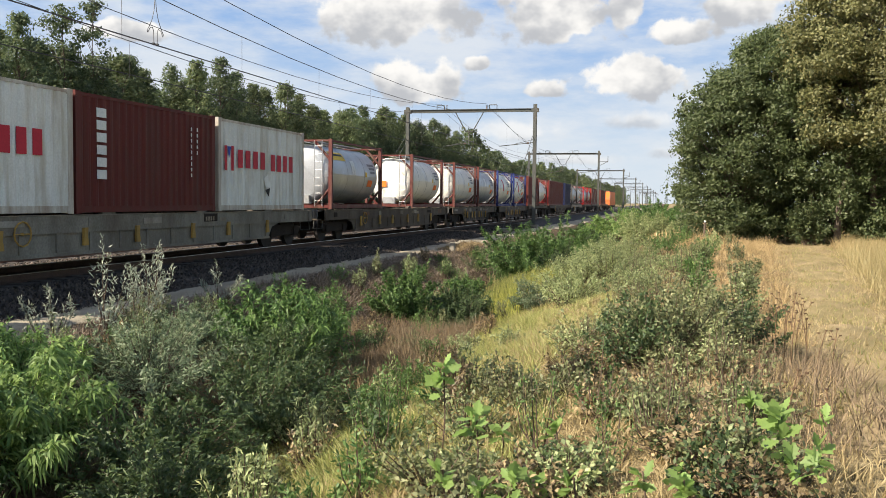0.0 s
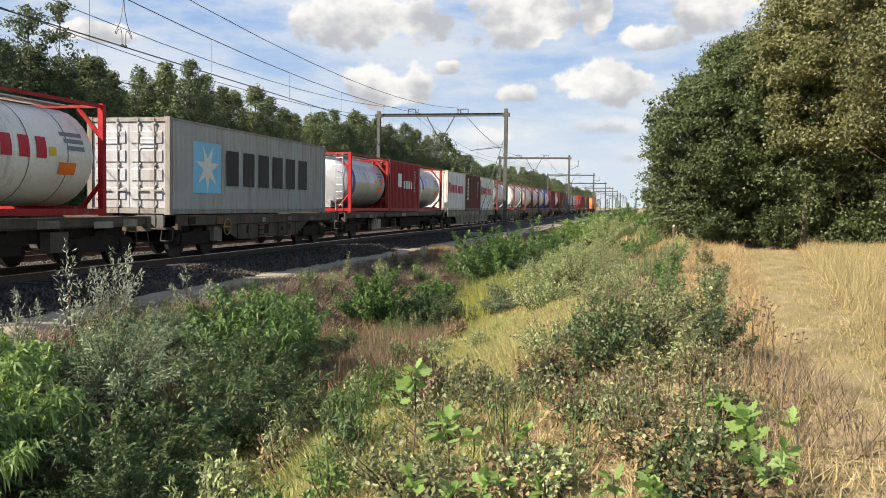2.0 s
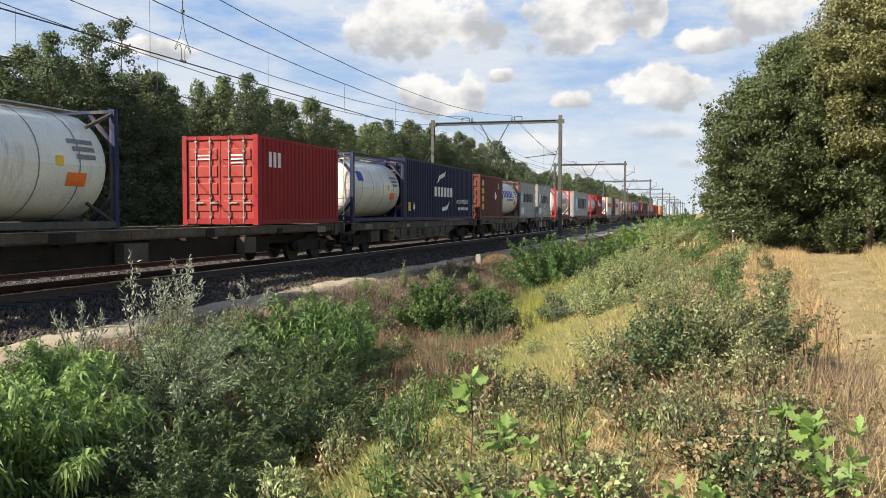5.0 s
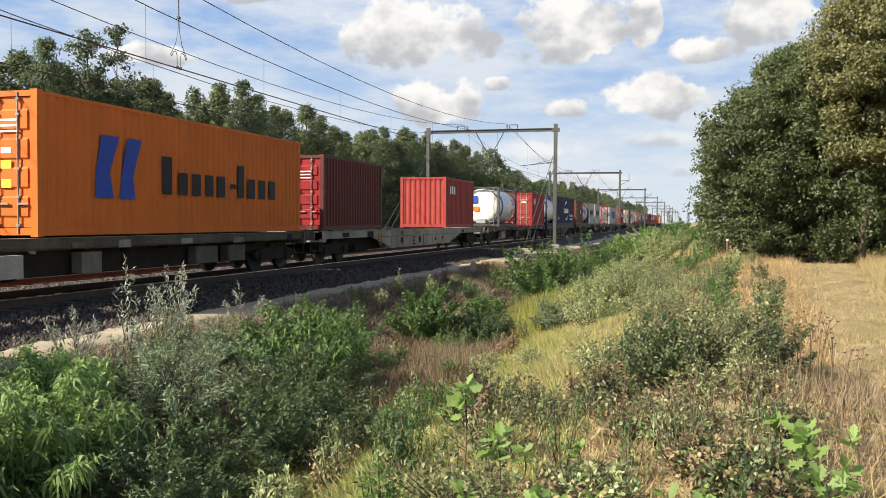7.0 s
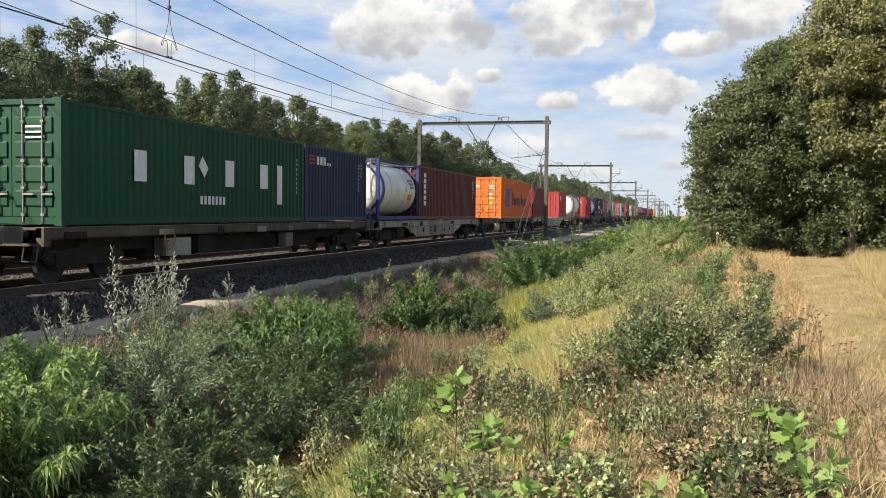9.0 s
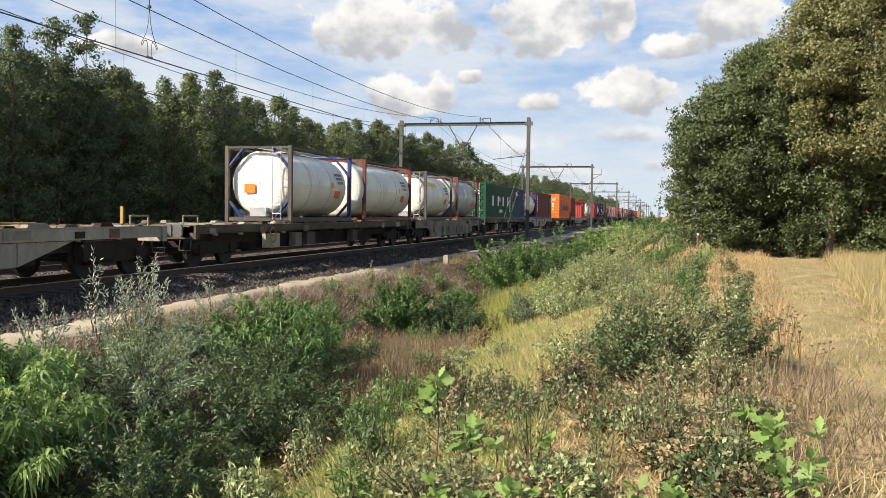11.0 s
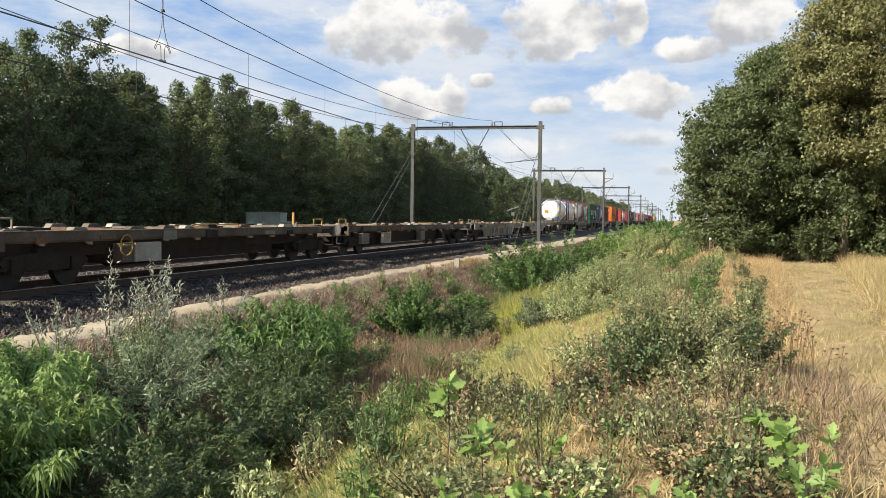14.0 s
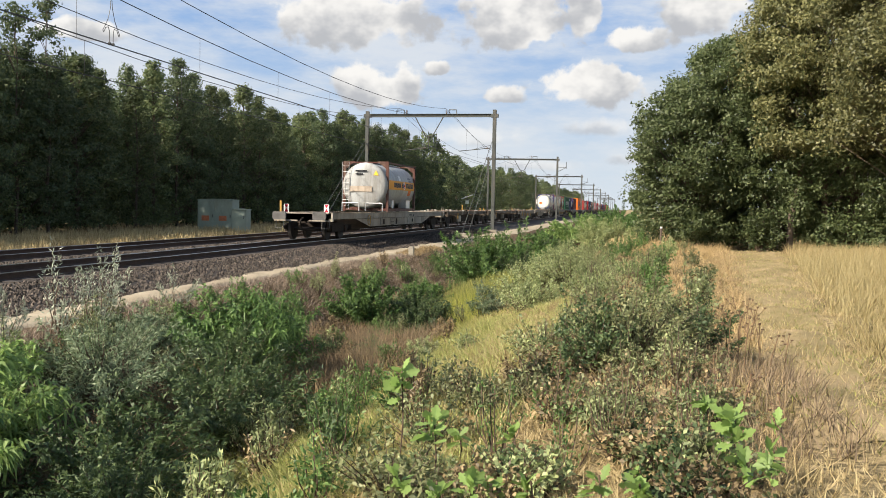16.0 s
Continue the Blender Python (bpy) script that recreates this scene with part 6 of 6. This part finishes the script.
def build_seed_weeds():
    """Dead tansy with flat dark heads beside the sandy track."""
    dry = surface("dead_weed_stem", (0.16, 0.10, 0.055), 0.9, var=0.3, scale=20)
    head = surface("dark_seed_head", (0.11, 0.065, 0.035), 0.95, var=0.3, scale=30)
    for i in range(17):
        y = random.uniform(6.2, 13)
        x = float(track_mid(y)) - random.uniform(0.35, 1.15)
        z = float(ground_z(x, y))
        h = random.uniform(0.38, 0.62)
        w = thing("dead_tansy", "dead brown weed with flat dark seed heads", "weed", "dead weeds by the sandy track")
        lx, ly = random.uniform(-0.12, 0.12), random.uniform(-0.1, 0.1)
        top = (x + lx, y + ly, z + h)
        st = Shape().line([(x, y, z - 0.05), (x + lx * 0.4, y + ly * 0.4, z + h * 0.55), top], 0.0045, 5)
        tips = [top]
        for k in range(random.randint(2, 4)):
            a = random.uniform(0, 6.28)
            tip = (top[0] + 0.08 * math.cos(a), top[1] + 0.08 * math.sin(a), top[2] + random.uniform(-0.12, 0.02))
            st.tube((x + lx * 0.7, y + ly * 0.7, z + h * 0.75), tip, 0.003, 4)
            tips.append(tip)
        part("stem", st, dry, w)
        for t in tips:
            part("seed_head", Shape().tube((t[0], t[1], t[2] - 0.005), (t[0], t[1], t[2] + 0.007), 0.013, 6, 0.015), head, w)


def oak_leaf_mesh():
    """A lobed oak leaf, 0.1 long along +x."""
    half = [(0, 0.004), (0.012, 0.012), (0.02, 0.008), (0.034, 0.024), (0.042, 0.015), (0.058, 0.034), (0.066, 0.02), (0.082, 0.028), (0.088, 0.014), (0.104, 0.006)]
    v = [(x, y, 0.10 * y) for x, y in half] + [(x, -y, 0.10 * y) for x, y in half] + [(x, 0, 0) for x, y in half]
    n = len(half)
    f = [(2 * n + i, 2 * n + i + 1, i + 1, i) for i in range(n - 1)] + [(n + i, n + i + 1, 2 * n + i + 1, 2 * n + i) for i in range(n - 1)]
    me = bpy.data.meshes.new("leaf")
    me.from_pydata(v, [], f)
    me.materials.append(leafy("young_oak_leaf", (0.14, 0.25, 0.06), (0.34, 0.47, 0.14), 0.5))
    return me


def build_saplings():
    leaf = oak_leaf_mesh()
    low = [(random.uniform(-1.4, 0.9), random.uniform(4.7, 6.4), random.uniform(0.2, 0.36), 13, random.uniform(0.8, 1.1)) for i in range(13)]
    for x, y, h, n, k in low + [(-1.62, 6.5, 0.8, 18, 1.35), (-1.2, 5.7, 0.5, 15, 1.2), (0.62, 5.4, 0.48, 22, 1.25), (0.80, 5.2, 0.3, 12, 1.0), (-0.5, 5.0, 0.25, 14, 0.9), (0.05, 5.0, 0.28, 12, 0.9), (-1.0, 4.9, 0.3, 14, 1.0), (0.95, 5.9, 0.35, 8, 0.9)]:
        z = float(ground_z(x, y))
        o = thing("oak_sapling", "young oak sapling with large bright lobed leaves", "sapling", "oak saplings")
        part("stem", Shape().line([(x, y, z - 0.05), (x + 0.03, y, z + h * 0.5), (x + 0.01, y + 0.03, z + h)], 0.006, 5), twig_mat, o)
        for i in range(n):
            t = 1 - 0.34 * (i / n) ** 1.3
            m = pose(x + 0.02 * random.uniform(-1, 1), y + 0.02 * random.uniform(-1, 1), z + h * t, random.uniform(-60, 60), random.uniform(-75, 30), random.uniform(0, 360))
            lf = new("leaf", leaf)
            lf.parent = o
            lf.matrix_basis = m @ Matrix.Scale(k * random.uniform(0.75, 1.15), 4)


def grass(name, label, n, xr, yr, height, width, blade, keep=None, power=1.6, lean=0.35, clump=0.0, soft=False):
    """A field of blades, thicker near the bank from which it is seen."""
    y = yr[0] + (yr[1] - yr[0]) * RNG.random(n) ** power
    x = xr[0] + (xr[1] - xr[0]) * np.clip(RNG.normal(0.5, 0.27, n) % 1.0 if soft else RNG.random(n), 0, 1)
    if keep is not None:
        k = keep(x, y)
        x, y = x[k], y[k]
    if clump:
        cx, cy = np.round(x / clump) * clump, np.round(y / clump) * clump
        j = np.sin(cx * 12.9 + cy * 78.2) * 0.5 + 0.5
        x, y = x + (cx - x) * 0.55 * j, y + (cy - y) * 0.55 * j
    z = ground_z(x, np.clip(y, -60, 400)) - 0.02
    p = np.stack([x, y, z], axis=1)
    way = RNG.normal(0, lean, (len(x), 3))
    way[:, 2] = 1
    patch = 0.65 + 0.6 * (0.5 + 0.5 * np.sin(x * 2.1 + 1.3 * np.sin(y * 0.9)) * np.sin(y * 1.4 + x))
    v, q = leaf_arrays(p, way, height * patch[:, None], width, 0.12, tri=True)
    tagged(new(name, cloud_mesh(name, v, q, [BLADE[blade]])), label, "grass", kind="stuff")


def build_grass():
    off = lambda x, y: ((x > 0.5) | (RNG.random(len(x)) < 0.55)) & ((np.abs(x - track_mid(y)) > (0.30 + 0.022 * y) * (0.5 + 0.7 * RNG.random(len(x)))) | (RNG.random(len(x)) < 0.42))
    grass("dry_grass", "short dry straw-coloured grass on the bank", 150000, (-1.8, 8.0), (3.5, 44), 0.15, 0.008, "straw", off, 1.9, 0.5, 0.22)
    grass("dry_grass", "dry straw-coloured grass on the ditch edge", 44000, (-3.3, 0.2), (4.5, 40), 0.20, 0.009, "straw", None, 1.7, 0.8, 0.35)
    grass("ditch_grass", "yellow-green grass in the ditch", 62000, (-5.6, -1.6), (4.5, 42), 0.21, 0.010, "ditch", None, 1.6, 0.9, 0.45, True)
    grass("ditch_grass", "yellow-green grass and herbs in the ditch", 22000, (-5.2, -3.4), (24, 36), 0.7, 0.016, "ditch", None, 1.0, 0.2, 0.3)
    grass("fresh_grass", "light yellow-green grass on the ditch slope", 30000, (-3.4, -0.9), (6.0, 18), 0.23, 0.009, "fresh", None, 1.3, 0.7, 0.5)
    grass("oak_fringe_grass", "tall golden grass in front of the oaks", 16000, (0.2, 13), (33, 43), 0.48, 0.014, "gold", lambda x, y: np.abs(x - track_mid(y)) > 1.0 + 0.5 * RNG.random(len(x)), 0.9, 0.4, 0.6)
    grass("straw_mat", "bleached flattened straw on the ditch edge", 26000, (-2.2, -0.9), (8.5, 18), 0.17, 0.010, "straw", None, 1.2, 1.1, 0.25)
    grass("straw_mat", "bleached flattened straw on the ditch edge", 9000, (-2.0, -1.2), (6.2, 9), 0.16, 0.008, "straw", None, 1.2, 1.1, 0.25)
    grass("golden_grass", "golden dry grass between the shrubs and the sandy track", 40000, (-0.8, 4.6), (11, 43), 0.27, 0.010, "gold", lambda x, y: (x < track_mid(y) - 0.35 - 0.02 * y) & (x > -0.9 + 0.03 * (y - 14) + 1.2 * RNG.random(len(x)) ** 2), 1.15, 0.6, 0.55)
    grass("goldenrod", "bright yellow-green flowering stalks in the ditch", 4500, (-4.6, -3.1), (21, 30), 0.7, 0.014, "lime", None, 1.0, 0.25, 0.5)
    grass("plant_litter", "grey-brown dead litter hanging over the far ditch bank", 46000, (-9.5, -6.2), (9, 60), 0.24, 0.011, "litter", lambda x, y: x > np.interp(y, PATH_Y, PATH_NEAR) - 0.05, 1.5, 0.9, 0.45)
    grass("reddish_grass", "tall pinkish-brown dead grass in the ditch", 9000, (-6.0, -3.9), (13, 20), 0.5, 0.009, "brown", None, 1.0, 0.4, 0.3)
    grass("path_tuft", "pale dry grass tuft on the edge of the path", 2600, (-9.2, -8.3), (36, 41), 0.3, 0.02, "gold", None, 1.0, 0.5, 0.4)
    grass("dead_bracken", "dead brown stalks on the far ditch bank", 56000, (-8.42, -5.2), (6, 60), 0.28, 0.009, "brown", None, 1.5, 0.6, 0.3)
    grass("dead_bracken", "rusty dead stalks in the ditch", 8000, (-6.4, -4.0), (11, 26), 0.5, 0.010, "rust", None, 1.2, 0.3, 0.3)
    grass("tall_dry_grass", "tall pale yellow grass beside the sandy track", 85000, (2.6, 12.5), (10, 42), 0.6, 0.011, "yellow", lambda x, y: x > track_mid(y) + 0.25 + 0.024 * y + 1.1 * RNG.random(len(x)) ** 2, 1.0, 0.36, 0.4)
    grass("dead_weeds", "tall rusty dead weeds on the bank", 1300, (0.7, 1.7), (6.4, 10.5), 0.38, 0.008, "brown", None, 1.0, 0.4, 0.3)
    grass("dead_weeds", "tall rusty dead weeds along the sandy track", 10000, (-0.6, 5.0), (6.0, 36), 0.36, 0.006, "rust", lambda x, y: (x < track_mid(y) - 0.45) & (x > track_mid(y) - 1.5), 1.3, 0.22, 0.28)
    grass("dead_stalks", "thin dead stalks among the brambles", 4500, (-2.4, 1.0), (4.6, 14), 0.36, 0.006, "straw", None, 1.2, 0.7, 0.2)
    grass("verge_grass", "dry straw-coloured grass beyond the tracks", 34000, (-30, -20.3), (26, 140), 0.48, 0.03, "straw", None, 1.5, 0.3, 0.5)
    grass("field_grass", "dry grass field beyond the oaks", 26000, (-2.5, 26), (44, 150), 0.5, 0.05, "straw", None, 1.3, 0.3, 0.6)
    grass("track_grass", "tufts of green grass on the sandy track", 26000, (0.5, 7), (6, 38), 0.13, 0.010, "ditch", lambda x, y: (np.abs(x - track_mid(y)) < 1.4) & (np.sin(2.3 * x + 0.8 * y) * np.sin(1.1 * y - 1.7 * x) > -0.1), 1.3, 0.8, 0.35)


build_wood()
build_oaks()
build_shrubs()
build_herbs()
build_seed_weeds()
build_saplings()
build_grass()


def motions():
    """The whole train rolls away at one speed."""
    for ob, s, z in MOVERS:
        walk(ob, [(t, pose(NEAR_X, s + SPEED * t, z)) for t in (0.0, 8.0, 16.0)])
    # willow sprigs stir in the train's wind, most as the last wagons pass
    for ob, at, ph in SWAY:
        rows = []
        for i in range(33):
            t = 0.5 * i
            gust = 2.0 + 8.0 * max(0.0, 1 - abs(t - 14.8) / 1.6)
            rows.append((t, pose(*at, -0.5 * gust * math.sin(1.9 * t + ph), 0.9 * gust * (0.6 + 0.4 * math.sin(2.6 * t + ph)), 0)))
        walk(ob, rows)


motions()
